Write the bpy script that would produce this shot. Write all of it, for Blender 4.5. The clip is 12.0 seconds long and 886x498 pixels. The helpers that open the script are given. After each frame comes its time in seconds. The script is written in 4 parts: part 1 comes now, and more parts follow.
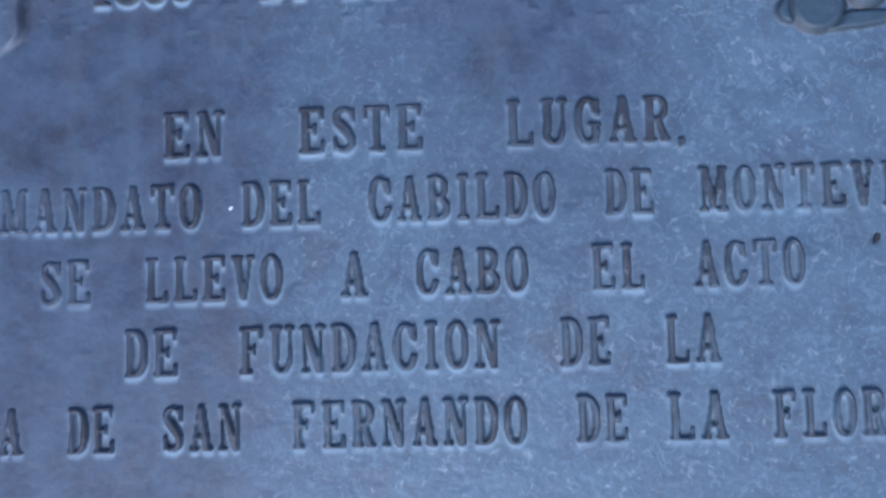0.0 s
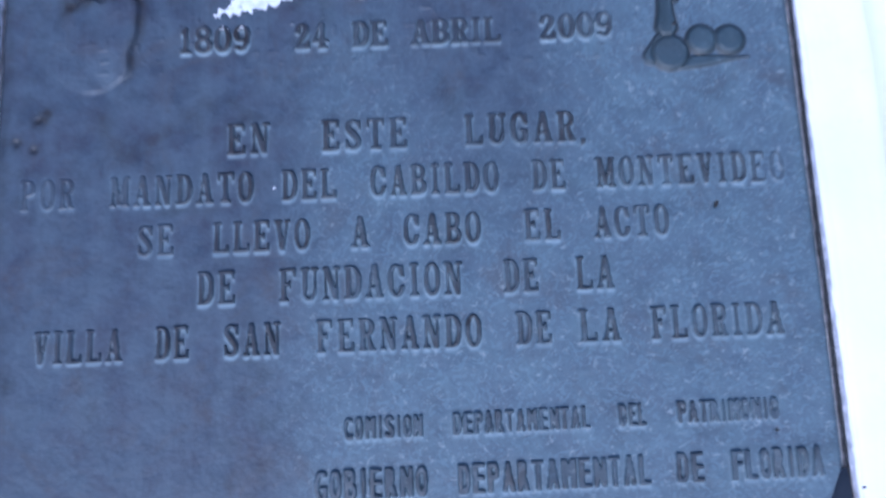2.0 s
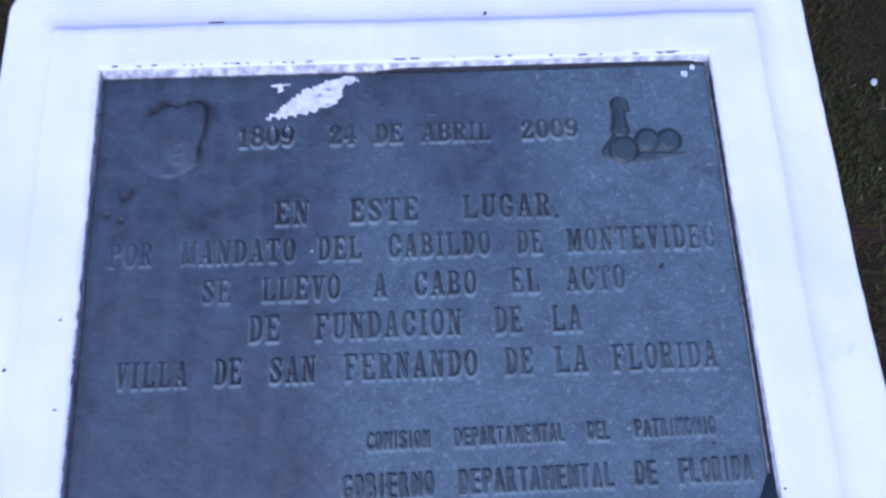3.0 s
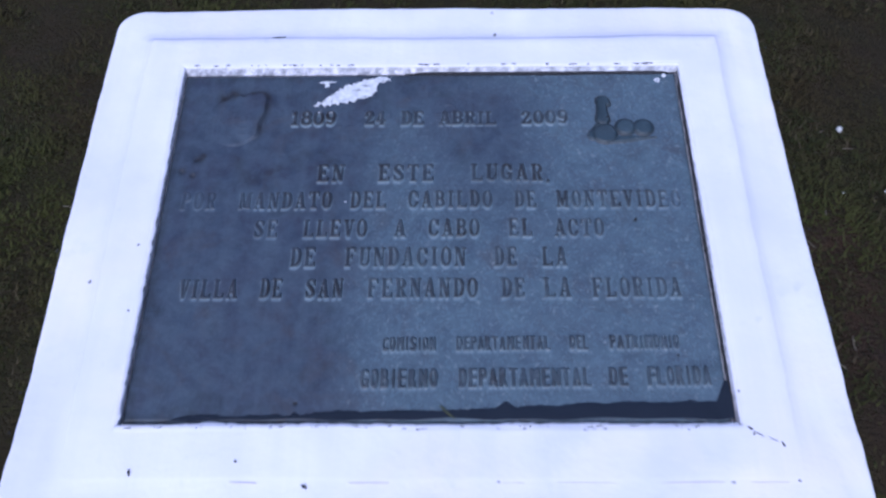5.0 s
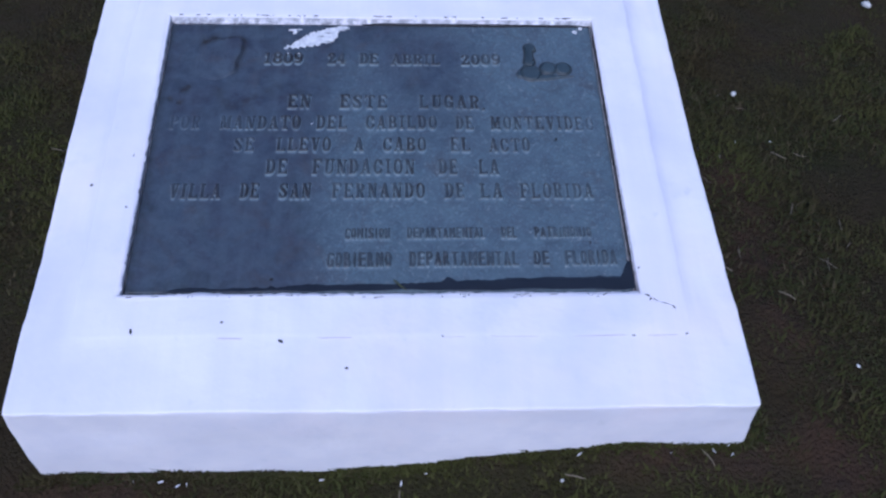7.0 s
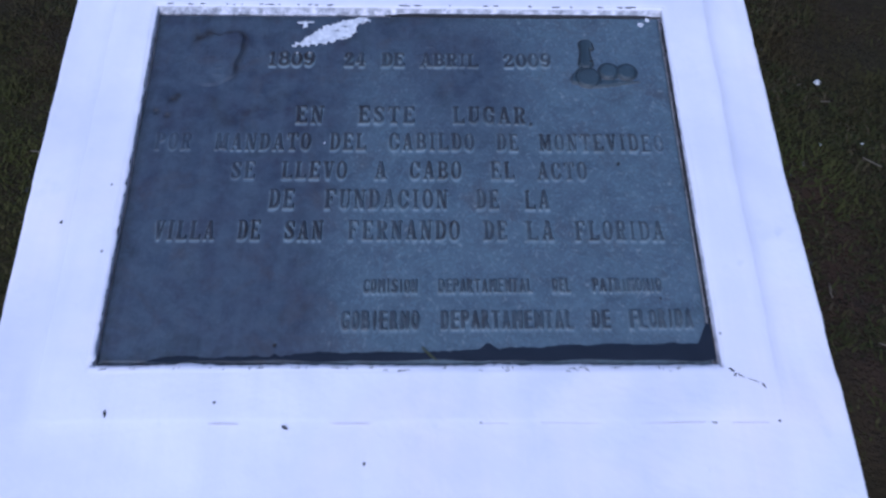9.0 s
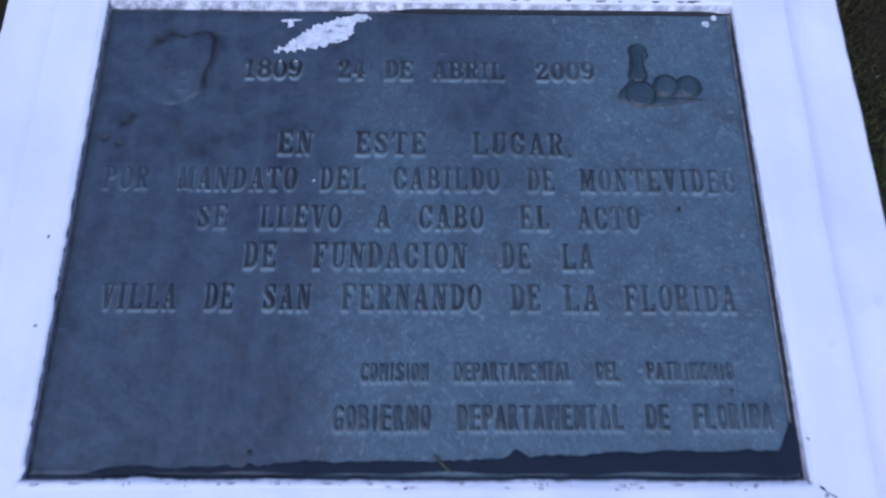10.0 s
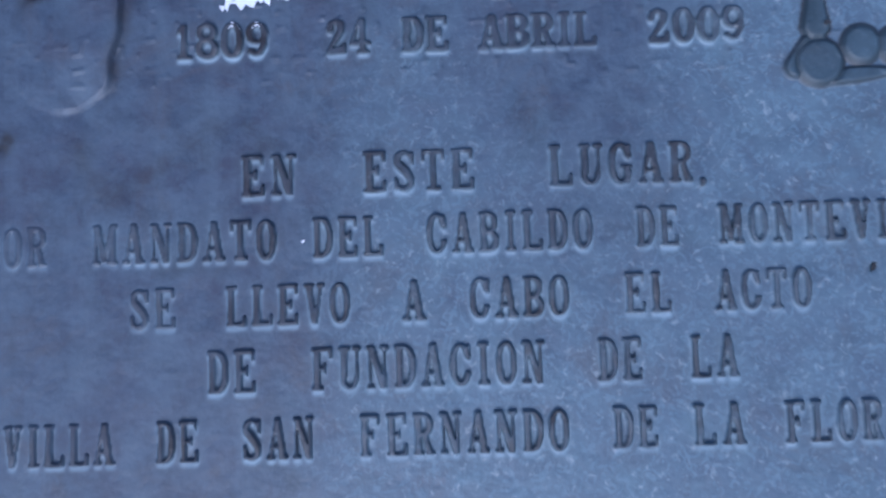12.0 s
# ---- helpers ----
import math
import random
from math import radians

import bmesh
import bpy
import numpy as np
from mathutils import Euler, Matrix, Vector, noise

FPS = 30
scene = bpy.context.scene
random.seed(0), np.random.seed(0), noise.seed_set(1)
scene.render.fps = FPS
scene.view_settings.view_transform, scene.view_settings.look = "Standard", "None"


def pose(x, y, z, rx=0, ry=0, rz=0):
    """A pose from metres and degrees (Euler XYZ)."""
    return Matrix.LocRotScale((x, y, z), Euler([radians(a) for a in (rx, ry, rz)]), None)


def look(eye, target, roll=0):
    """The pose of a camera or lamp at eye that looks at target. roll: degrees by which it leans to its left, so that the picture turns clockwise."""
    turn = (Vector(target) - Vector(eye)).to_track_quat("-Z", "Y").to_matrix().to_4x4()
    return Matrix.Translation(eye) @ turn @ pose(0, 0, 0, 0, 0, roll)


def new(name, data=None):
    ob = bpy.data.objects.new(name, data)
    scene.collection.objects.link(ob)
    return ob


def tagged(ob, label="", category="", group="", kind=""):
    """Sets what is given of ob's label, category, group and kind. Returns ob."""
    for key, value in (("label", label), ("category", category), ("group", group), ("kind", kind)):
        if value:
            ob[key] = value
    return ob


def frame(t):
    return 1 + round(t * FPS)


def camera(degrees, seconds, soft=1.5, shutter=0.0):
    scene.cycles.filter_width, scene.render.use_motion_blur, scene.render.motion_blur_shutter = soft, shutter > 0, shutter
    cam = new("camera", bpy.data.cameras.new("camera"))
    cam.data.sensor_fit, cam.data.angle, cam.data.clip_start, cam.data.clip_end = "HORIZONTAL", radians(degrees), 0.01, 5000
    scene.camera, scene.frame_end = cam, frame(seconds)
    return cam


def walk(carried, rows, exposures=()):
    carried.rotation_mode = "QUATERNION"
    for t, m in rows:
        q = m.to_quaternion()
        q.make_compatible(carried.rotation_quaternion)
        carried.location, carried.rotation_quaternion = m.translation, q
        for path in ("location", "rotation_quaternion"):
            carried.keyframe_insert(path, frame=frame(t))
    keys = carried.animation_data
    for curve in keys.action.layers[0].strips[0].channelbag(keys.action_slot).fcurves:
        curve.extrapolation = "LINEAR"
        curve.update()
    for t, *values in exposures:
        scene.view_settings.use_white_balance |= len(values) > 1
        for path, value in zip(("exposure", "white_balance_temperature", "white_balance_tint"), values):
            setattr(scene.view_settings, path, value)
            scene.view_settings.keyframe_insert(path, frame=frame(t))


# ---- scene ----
# ---- camera: eye and target in the plaque's own axes ----
cam = camera(52.3, 12.0, soft=2.4, shutter=0.6)
SLOPE, RISE = 9.0, 0.19
PLAQUE = pose(0, 0, RISE, SLOPE, 0, 0)
PATH = [
    (0, (0.031, 0.206, 0.454), (-0.04, 0.333, -1.54), -30.9),
    (0.5, (0.031, 0.184, 0.467), (-0.033, 0.333, -1.526), -25.2),
    (1, (0.034, 0.142, 0.5), (-0.014, 0.364, -1.487), -14.5),
    (1.5, (0.032, 0.119, 0.564), (0.019, 0.371, -1.42), -5.4),
    (2, (0.024, 0.082, 0.641), (0.04, 0.469, -1.321), -0.0),
    (2.5, (0.008, 0.047, 0.727), (0.072, 0.55, -1.207), 4.8),
    (3, (0.003, -0.018, 0.789), (0.064, 0.64, -1.099), 3.1),
    (3.2, (-0.014, -0.03, 0.806), (0.073, 0.648, -1.073), 5.3),
    (4.8, (0.046, -0.28, 0.834), (-0.028, 0.78, -0.86), -4.0),
    (5, (0.028, -0.298, 0.848), (0.006, 0.71, -0.879), -1.3),
    (5.5, (0.075, -0.402, 0.876), (0.021, 0.609, -0.849), -3.2),
    (6, (0.056, -0.487, 0.908), (0.089, 0.572, -0.789), 1.1),
    (6.5, (0.019, -0.533, 0.924), (0.133, 0.546, -0.756), 4.8),
    (8.5, (0.012, -0.408, 0.866), (0.076, 0.599, -0.861), 3.4),
    (9, (0.013, -0.315, 0.824), (0.063, 0.63, -0.937), 2.8),
    (9.5, (0.016, -0.22, 0.764), (0.049, 0.673, -1.025), 1.9),
    (10, (0.01, -0.117, 0.712), (0.041, 0.683, -1.121), 2.4),
    (10.5, (0.0, -0.018, 0.659), (0.041, 0.679, -1.216), 3.8),
    (11, (-0.005, 0.08, 0.61), (0.033, 0.642, -1.31), 4.4),
    (11.5, (-0.006, 0.152, 0.556), (-0.002, 0.485, -1.416), -0.5),
    (12, (-0.011, 0.215, 0.512), (-0.019, 0.359, -1.483), -5.1),
]
BASE = -0.08
# time, stops, kelvin, tint
EXPOSURES = [(0, 0.97, 5050, 14), (1, 1.04, 5050, 14), (2, 0.91, 4950, 15), (2.5, 0.62, 4800, 21), (3, 0.55, 4880, 22), (4.8, 0.48, 5180, 19), (5.5, 0.34, 5010, 18), (6, 0.23, 5030, 18),
             (6.5, 0.26, 5090, 17), (8.5, 0.22, 5030, 16), (9.5, 0.10, 4880, 16), (10.5, 0.33, 4860, 16), (11, 0.47, 4890, 15), (11.5, 0.57, 4920, 15), (12, 0.83, 4970, 15)]
walk(cam, [(t, PLAQUE @ look(eye, target, roll)) for t, eye, target, roll in PATH],
     [(t, BASE + e, k, tint) for t, e, k, tint in EXPOSURES])

# ---- sky and sun ----
world = bpy.data.worlds.new("sky")
scene.world = world
world.use_nodes = True
wn = world.node_tree.nodes
sky = wn.new("ShaderNodeTexSky")
sky.sky_type, sky.sun_disc = "NISHITA", False
sky.sun_elevation, sky.sun_rotation = radians(47), radians(191)
sky.dust_density = 2.0
world.node_tree.links.new(sky.outputs[0], wn["Background"].inputs[0])
wn["Background"].inputs[1].default_value = 0.12
sun = new("sun", bpy.data.lights.new("sun", "SUN"))
sun.data.energy, sun.data.angle, sun.data.color = 1.7, radians(30), (1.0, 0.965, 0.94)
sun.matrix_world = look((-1.3, -6.6, 7.3), (0, 0, 0))


# ---- materials ----
class Mat:
    """A small helper round one node material."""

    def __init__(self, name, roughness=0.6, metallic=0.0, specular=0.5):
        self.m = bpy.data.materials.new(name)
        self.m.use_nodes = True
        self.t = self.m.node_tree
        self.b = self.t.nodes["Principled BSDF"]
        self.b.inputs["Roughness"].default_value = roughness
        self.b.inputs["Metallic"].default_value = metallic
        self.b.inputs["Specular IOR Level"].default_value = specular
        self.at = self.node("ShaderNodeTexCoord").outputs["Object"]

    def node(self, kind, **values):
        n = self.t.nodes.new(kind)
        for k, v in values.items():
            n.inputs[k].default_value = v
        return n

    def link(self, a, b):
        self.t.links.new(a, b)

    def noise(self, scale, detail=4.0, rough=0.55, lo=0.35, hi=0.65, stretch=None, distortion=0.0):
        n = self.node("ShaderNodeTexNoise", Scale=scale, Detail=detail, Roughness=rough, Distortion=distortion)
        at = self.at
        if stretch:
            mp = self.node("ShaderNodeMapping", Scale=stretch)
            self.link(at, mp.inputs["Vector"])
            at = mp.outputs[0]
        self.link(at, n.inputs["Vector"])
        r = self.node("ShaderNodeMapRange", **{"From Min": lo, "From Max": hi})
        self.link(n.outputs["Fac"], r.inputs["Value"])
        return r.outputs[0]

    def attr(self, name):
        n = self.node("ShaderNodeAttribute")
        n.attribute_name = name
        return n.outputs["Fac"]

    def math(self, op, a, b):
        n = self.node("ShaderNodeMath")
        n.operation = op
        for i, v in enumerate((a, b)):
            if isinstance(v, (int, float)):
                n.inputs[i].default_value = v
            else:
                self.link(v, n.inputs[i])
        return n.outputs[0]

    def mix(self, fac, a, b):
        n = self.node("ShaderNodeMix")
        n.data_type = "RGBA"
        if isinstance(fac, (int, float)):
            n.inputs["Factor"].default_value = fac
        else:
            self.link(fac, n.inputs["Factor"])
        for key, v in ((6, a), (7, b)):
            if isinstance(v, tuple):
                n.inputs[key].default_value = (*v, 1)
            else:
                self.link(v, n.inputs[key])
        return n.outputs[2]

    def color(self, c):
        if isinstance(c, tuple):
            self.b.inputs["Base Color"].default_value = (*c, 1)
        else:
            self.link(c, self.b.inputs["Base Color"])

    def bump(self, height, strength=0.3, distance=0.001):
        n = self.node("ShaderNodeBump", Strength=strength, Distance=distance)
        self.link(height, n.inputs["Height"])
        self.link(n.outputs[0], self.b.inputs["Normal"])

    def rough(self, fac, lo, hi):
        r = self.node("ShaderNodeMapRange", **{"To Min": lo, "To Max": hi})
        self.link(fac, r.inputs["Value"])
        self.link(r.outputs[0], self.b.inputs["Roughness"])


def bronze_material():
    m = Mat("patinated_bronze", 0.5, 0.0, 0.4)
    broad = m.noise(5.0, 5, 0.6, 0.3, 0.7)
    mottle = m.noise(38.0, 6, 0.65, 0.32, 0.68)
    fine = m.noise(260.0, 4, 0.6, 0.3, 0.7)
    blotch = m.noise(75.0, 5, 0.7, 0.42, 0.60, distortion=0.6)
    plum = m.noise(21.0, 5, 0.7, 0.48, 0.66, distortion=0.4)
    streak = m.noise(26.0, 4, 0.6, 0.4, 0.7, stretch=(1.0, 0.16, 1.0))
    c = m.mix(broad, (0.030, 0.041, 0.070), (0.066, 0.091, 0.128))
    c = m.mix(m.math("MULTIPLY", mottle, 0.55), c, (0.095, 0.130, 0.165))
    c = m.mix(m.math("MULTIPLY", streak, 0.30), c, (0.046, 0.054, 0.088))
    c = m.mix(m.math("MULTIPLY", fine, 0.25), c, (0.036, 0.042, 0.056))
    c = m.mix(m.math("MULTIPLY", blotch, 0.42), c, (0.118, 0.155, 0.200))
    c = m.mix(m.math("MULTIPLY", plum, 0.55), c, (0.064, 0.056, 0.084))
    warm = m.noise(14.0, 5, 0.6, 0.55, 0.75)
    c = m.mix(m.math("MULTIPLY", warm, 0.35), c, (0.085, 0.064, 0.070))
    bare = m.math("SUBTRACT", 1.0, m.attr("verdigris"))
    c = m.mix(m.math("MULTIPLY", bare, m.math("ADD", m.math("MULTIPLY", plum, 0.25), 0.25)), c, (0.026, 0.032, 0.060))
    # darker along the plate's rim and in scattered spots
    c = m.mix(m.math("MULTIPLY", m.attr("darkening"), 0.75), c, (0.020, 0.026, 0.034))
    # verdigris that thickens towards one side of the casting
    c = m.mix(m.math("MULTIPLY", m.attr("verdigris"), m.math("ADD", m.math("MULTIPLY", mottle, 0.6), 0.35)), c, (0.120, 0.175, 0.215))
    cloud = m.noise(46.0, 6, 0.7, 0.44, 0.62, stretch=(0.75, 1.0, 1.0), distortion=0.5)
    c = m.mix(m.math("MULTIPLY", cloud, 0.34), c, (0.098, 0.132, 0.178))
    run = m.noise(48.0, 4, 0.6, 0.50, 0.66, stretch=(1.0, 0.09, 1.0))
    c = m.mix(m.math("MULTIPLY", run, 0.28), c, (0.105, 0.140, 0.180))
    # curling pale veins in the verdigris, and brown stains
    vein = m.noise(125.0, 3, 0.6, 0.52, 0.60, distortion=2.2)
    c = m.mix(m.math("MULTIPLY", vein, m.math("ADD", m.math("MULTIPLY", m.attr("verdigris"), 0.50), 0.06)), c, (0.150, 0.215, 0.265))
    rust = m.noise(17.0, 6, 0.7, 0.54, 0.68, distortion=0.8)
    c = m.mix(m.math("MULTIPLY", rust, 0.45), c, (0.070, 0.056, 0.062))
    chalk = m.noise(210.0, 3, 0.55, 0.60, 0.70, distortion=0.9)
    c = m.mix(m.math("MULTIPLY", chalk, m.math("ADD", m.math("MULTIPLY", m.attr("verdigris"), 0.50), 0.01)), c, (0.34, 0.38, 0.40))
    # pale oxide round the letters, plus painted light along their lower edges
    c = m.mix(m.math("MULTIPLY", m.attr("oxide_lit_edge"), 0.90), c, (0.250, 0.325, 0.375))
    # brown metal showing on rubbed letter tops, stains, painted shade of the shield's edge
    c = m.mix(m.math("MULTIPLY", m.attr("rubbed_shade"), m.math("ADD", m.math("MULTIPLY", mottle, -0.35), 0.95)), c, (0.025, 0.018, 0.016))
    c = m.mix(m.math("MULTIPLY", m.attr("teal"), m.math("ADD", m.math("MULTIPLY", mottle, -0.3), 0.85)), c, (0.026, 0.046, 0.057))
    m.color(m.mix(0.31, c, (0.0, 0.0, 0.0)))
    m.rough(mottle, 0.42, 0.62)
    m.bump(m.math("ADD", fine, m.math("MULTIPLY", mottle, 2.0)), 0.22, 0.0006)
    return m.m


def paint_material():
    m = Mat("white_lime_paint", 0.65, 0.0, 0.4)
    broad = m.noise(6.0, 4, 0.55, 0.35, 0.7)
    fine = m.noise(90.0, 5, 0.6, 0.3, 0.7)
    c = m.mix(broad, (0.795, 0.758, 0.792), (0.650, 0.635, 0.705))
    blush = m.noise(4.2, 4, 0.6, 0.50, 0.70)
    c = m.mix(m.math("MULTIPLY", blush, 0.80), c, (0.800, 0.722, 0.750))
    brush = m.noise(30.0, 4, 0.6, 0.35, 0.7, stretch=(0.12, 1.0, 1.0))
    c = m.mix(m.math("MULTIPLY", brush, 0.18), c, (0.68, 0.66, 0.70))
    sweep = m.noise(26.0, 4, 0.6, 0.45, 0.65, stretch=(1.0, 0.08, 1.0))
    c = m.mix(m.math("MULTIPLY", sweep, 0.30), c, (0.63, 0.62, 0.70))
    stain = m.noise(11.0, 5, 0.65, 0.58, 0.75)
    c = m.mix(m.math("MULTIPLY", stain, 0.55), c, (0.60, 0.60, 0.67))
    spots = m.noise(42.0, 3, 0.5, 0.70, 0.78)
    c = m.mix(m.math("MULTIPLY", spots, 0.35), c, (0.55, 0.55, 0.60))
    # old grey mortar where recess-rim paint flaked off, plus the wall's painted shade
    bald = m.noise(75.0, 5, 0.7, 0.38, 0.56)
    mortar = m.mix(m.noise(160.0, 4, 0.6, 0.35, 0.65), (0.32, 0.32, 0.35), (0.075, 0.080, 0.090))
    c = m.mix(m.math("MULTIPLY", bald, m.attr("flaked_shade")), c, mortar)
    m.color(c)
    m.bump(m.math("ADD", fine, m.math("MULTIPLY", m.noise(22.0, 3), 1.6)), 0.18, 0.0012)
    return m.m


def soil_material():
    m = Mat("worn_lawn_soil", 0.95, 0.0, 0.08)
    broad = m.noise(3.2, 5, 0.6, 0.35, 0.65)
    mid = m.noise(24.0, 6, 0.65, 0.3, 0.7)
    fine = m.noise(180.0, 5, 0.6, 0.3, 0.7)
    c = m.mix(broad, (0.042, 0.030, 0.016), (0.033, 0.034, 0.012))
    c = m.mix(m.math("MULTIPLY", mid, 0.6), c, (0.052, 0.038, 0.024))
    c = m.mix(m.math("MULTIPLY", fine, 0.5), c, (0.018, 0.014, 0.008))
    red = m.noise(9.0, 4, 0.6, 0.6, 0.75)
    c = m.mix(m.math("MULTIPLY", red, 0.45), c, (0.075, 0.042, 0.030))
    m.color(m.mix(m.math("MULTIPLY", m.attr("bare"), 0.75), c, m.mix(mid, (0.080, 0.043, 0.027), (0.040, 0.028, 0.022))))
    m.bump(m.math("ADD", mid, fine), 0.9, 0.006)
    return m.m


def grass_material():
    m = Mat("short_grass", 0.8, 0.0, 0.12)
    isl = m.node("ShaderNodeNewGeometry").outputs["Random Per Island"]
    r = m.node("ShaderNodeValToRGB")
    r.color_ramp.elements[0].color = (0.027, 0.030, 0.011, 1)
    r.color_ramp.elements[1].color = (0.060, 0.047, 0.027, 1)
    for p, col in ((0.93, (0.072, 0.056, 0.030, 1)), (0.35, (0.032, 0.034, 0.010, 1)), (0.62, (0.039, 0.041, 0.012, 1)), (0.82, (0.043, 0.034, 0.015, 1))):
        r.color_ramp.elements.new(p).color = col
    m.link(isl, r.inputs[0])
    patch = m.noise(8.0, 3, 0.55, 0.44, 0.58)
    lush = m.noise(4.0, 4, 0.55, 0.46, 0.60)
    c = m.mix(m.math("MULTIPLY", patch, 0.80), r.outputs[0], (0.038, 0.027, 0.012))
    m.color(m.mix(m.math("MULTIPLY", lush, 0.60), c, (0.055, 0.062, 0.014)))
    return m.m


def plain(name, color, rough, scale=80.0, vary=0.3, specular=0.4):
    m = Mat(name, rough, 0.0, specular)
    n = m.noise(scale, 4, 0.6, 0.3, 0.7)
    m.color(m.mix(m.math("MULTIPLY", n, vary), color, tuple(v * 0.45 for v in color)))
    m.bump(n, 0.3, 0.0008)
    return m.m


def thin_paint_material():
    m = Mat("thin_spilt_paint", 0.6, 0.0, 0.4)
    c = m.mix(m.noise(120.0, 5, 0.65, 0.35, 0.65), (0.72, 0.71, 0.72), (0.50, 0.50, 0.53))
    gaps = m.noise(130.0, 5, 0.65, 0.58, 0.66, stretch=(0.55, 1.2, 1.0))
    m.color(m.mix(m.math("MULTIPLY", gaps, 0.8), c, (0.07, 0.08, 0.10)))
    return m.m


THIN_PAINT = thin_paint_material()
BRONZE, PAINT, SOIL, GRASS = bronze_material(), paint_material(), soil_material(), grass_material()
HAIRLINE = plain("grey_hairline", (0.56, 0.50, 0.53), 0.8)
OLIVE = plain("wilted_green", (0.050, 0.055, 0.024), 0.6)
NEAR_BLACK = plain("near_black", (0.024, 0.024, 0.026), 0.9)
WATER = plain("dirty_water", (0.019, 0.022, 0.030), 0.10, 30.0, 0.4, 0.5)
WATER.node_tree.nodes["Bump"].inputs["Strength"].default_value = 0.03
MORTAR = plain("bare_mortar", (0.24, 0.22, 0.17), 0.9, 150.0, 0.6)
STONE = plain("pale_stone", (0.55, 0.54, 0.52), 0.8, 200.0)
STRAW = plain("dry_straw", (0.17, 0.135, 0.095), 0.8, 60.0)


# ---- building helpers ----
def link_mesh(name, verts, faces, material, parent=None, label="", smooth=True):
    me = bpy.data.meshes.new(name)
    me.from_pydata(verts, [], faces)
    me.materials.append(material)
    if smooth:
        me.polygons.foreach_set("use_smooth", [True] * len(me.polygons))
    me.update()
    ob = new(name, me)
    if parent:
        ob.parent = parent
    if label:
        tagged(ob, label)
    return ob


def part(name, bm, material, parent, label="", smooth=True):
    me = bpy.data.meshes.new(name)
    bm.to_mesh(me)
    bm.free()
    me.materials.append(material)
    if smooth:
        me.polygons.foreach_set("use_smooth", [True] * len(me.polygons))
    ob = new(name, me)
    ob.parent = parent
    if label:
        tagged(ob, label)
    return ob


def smooth01(v):
    v = np.clip(v, 0, 1)
    return v * v * (3 - 2 * v)


def lattice(x, y, cell, seed):
    """Smooth value noise, 0 to 1, at the places x, y (arrays, metres)."""
    g = np.random.RandomState(seed).rand(128, 128)
    u, v = np.asarray(x) / cell + 500.3, np.asarray(y) / cell + 500.7
    i, j = np.floor(u).astype(int), np.floor(v).astype(int)
    a, b = smooth01(u - i), smooth01(v - j)
    i0, i1, j0, j1 = i % 128, (i + 1) % 128, j % 128, (j + 1) % 128
    return (g[j0, i0] * (1 - a) + g[j0, i1] * a) * (1 - b) + (g[j1, i0] * (1 - a) + g[j1, i1] * a) * b


def soften(a, sigma):
    k = np.exp(-0.5 * (np.arange(-int(3 * sigma + 1), int(3 * sigma + 2)) / sigma) ** 2)
    k /= k.sum()
    a = np.apply_along_axis(lambda r: np.convolve(np.pad(r, len(k) // 2, "edge"), k, "valid"), 0, a)
    return np.apply_along_axis(lambda r: np.convolve(np.pad(r, len(k) // 2, "edge"), k, "valid"), 1, a)


# ---- ground ----
def ground_height(x, y):
    x, y = np.asarray(x, float), np.asarray(y, float)
    near = np.exp(-((x - 0.2) ** 2 + (y - 0.3) ** 2) / 4.0)
    bank = 0.074 * smooth01((x + 0.12) / 0.46) * smooth01(1 - (y + 0.10) / 0.75)
    return (bank - 0.012 * smooth01(1 - abs(x + 0.05) / 0.3) * smooth01(-y / 0.1 + 0.3)
            + 0.016 * (lattice(x, y, 0.22, 5) - 0.5) + 0.010 * (lattice(x, y, 0.06, 6) - 0.5) + 0.005 * (lattice(x, y, 0.018, 7) - 0.5)) * near


def bare(x, y):
    """How bare the lawn is worn, 0 to 1: by the plinth's front corners, and on its trodden side."""
    x, y = np.asarray(x, float), np.asarray(y, float)
    b = np.exp(-((x + 0.36) / 0.10) ** 2 - ((y + 0.17) / 0.05) ** 2) + np.exp(-((x - 0.40) / 0.13) ** 2 - ((y + 0.15) / 0.04) ** 2)
    b += 0.75 * np.exp(-((x - 0.53) / 0.07) ** 2) * smooth01((0.55 - y) / 0.2) * smooth01((y + 0.4) / 0.2) + np.exp(-((x - 1.12) / 0.16) ** 2 - ((y - 0.98) / 0.22) ** 2)
    return np.clip(b * (0.5 + lattice(x, y, 0.05, 8)), 0, 1)


def build_ground():
    fine = np.concatenate([np.linspace(-1.6, 2.0, 241)])
    xs = np.concatenate([[-400, -100, -30, -10, -5, -3, -2.2], fine, [2.6, 3.4, 5, 10, 30, 100, 400]])
    ys = np.concatenate([[-400, -100, -30, -10, -5, -3, -1.8], np.linspace(-1.0, 2.2, 214), [2.8, 3.6, 5, 10, 30, 100, 400]])
    gx, gy = np.meshgrid(xs, ys)
    v = np.stack([gx, gy, ground_height(gx, gy)], -1).reshape(-1, 3)
    n, k = len(xs), len(ys)
    q = (np.arange(k - 1)[:, None] * n + np.arange(n - 1)).ravel()
    ob = link_mesh("ground", v.tolist(), np.stack([q, q + 1, q + n + 1, q + n], -1).tolist(), SOIL)
    ob.data.attributes.new("bare", "FLOAT", "POINT").data.foreach_set("value", bare(gx, gy).ravel())
    tagged(ob, "dark worn soil of a thin lawn with reddish bare patches", "ground", kind="structure")


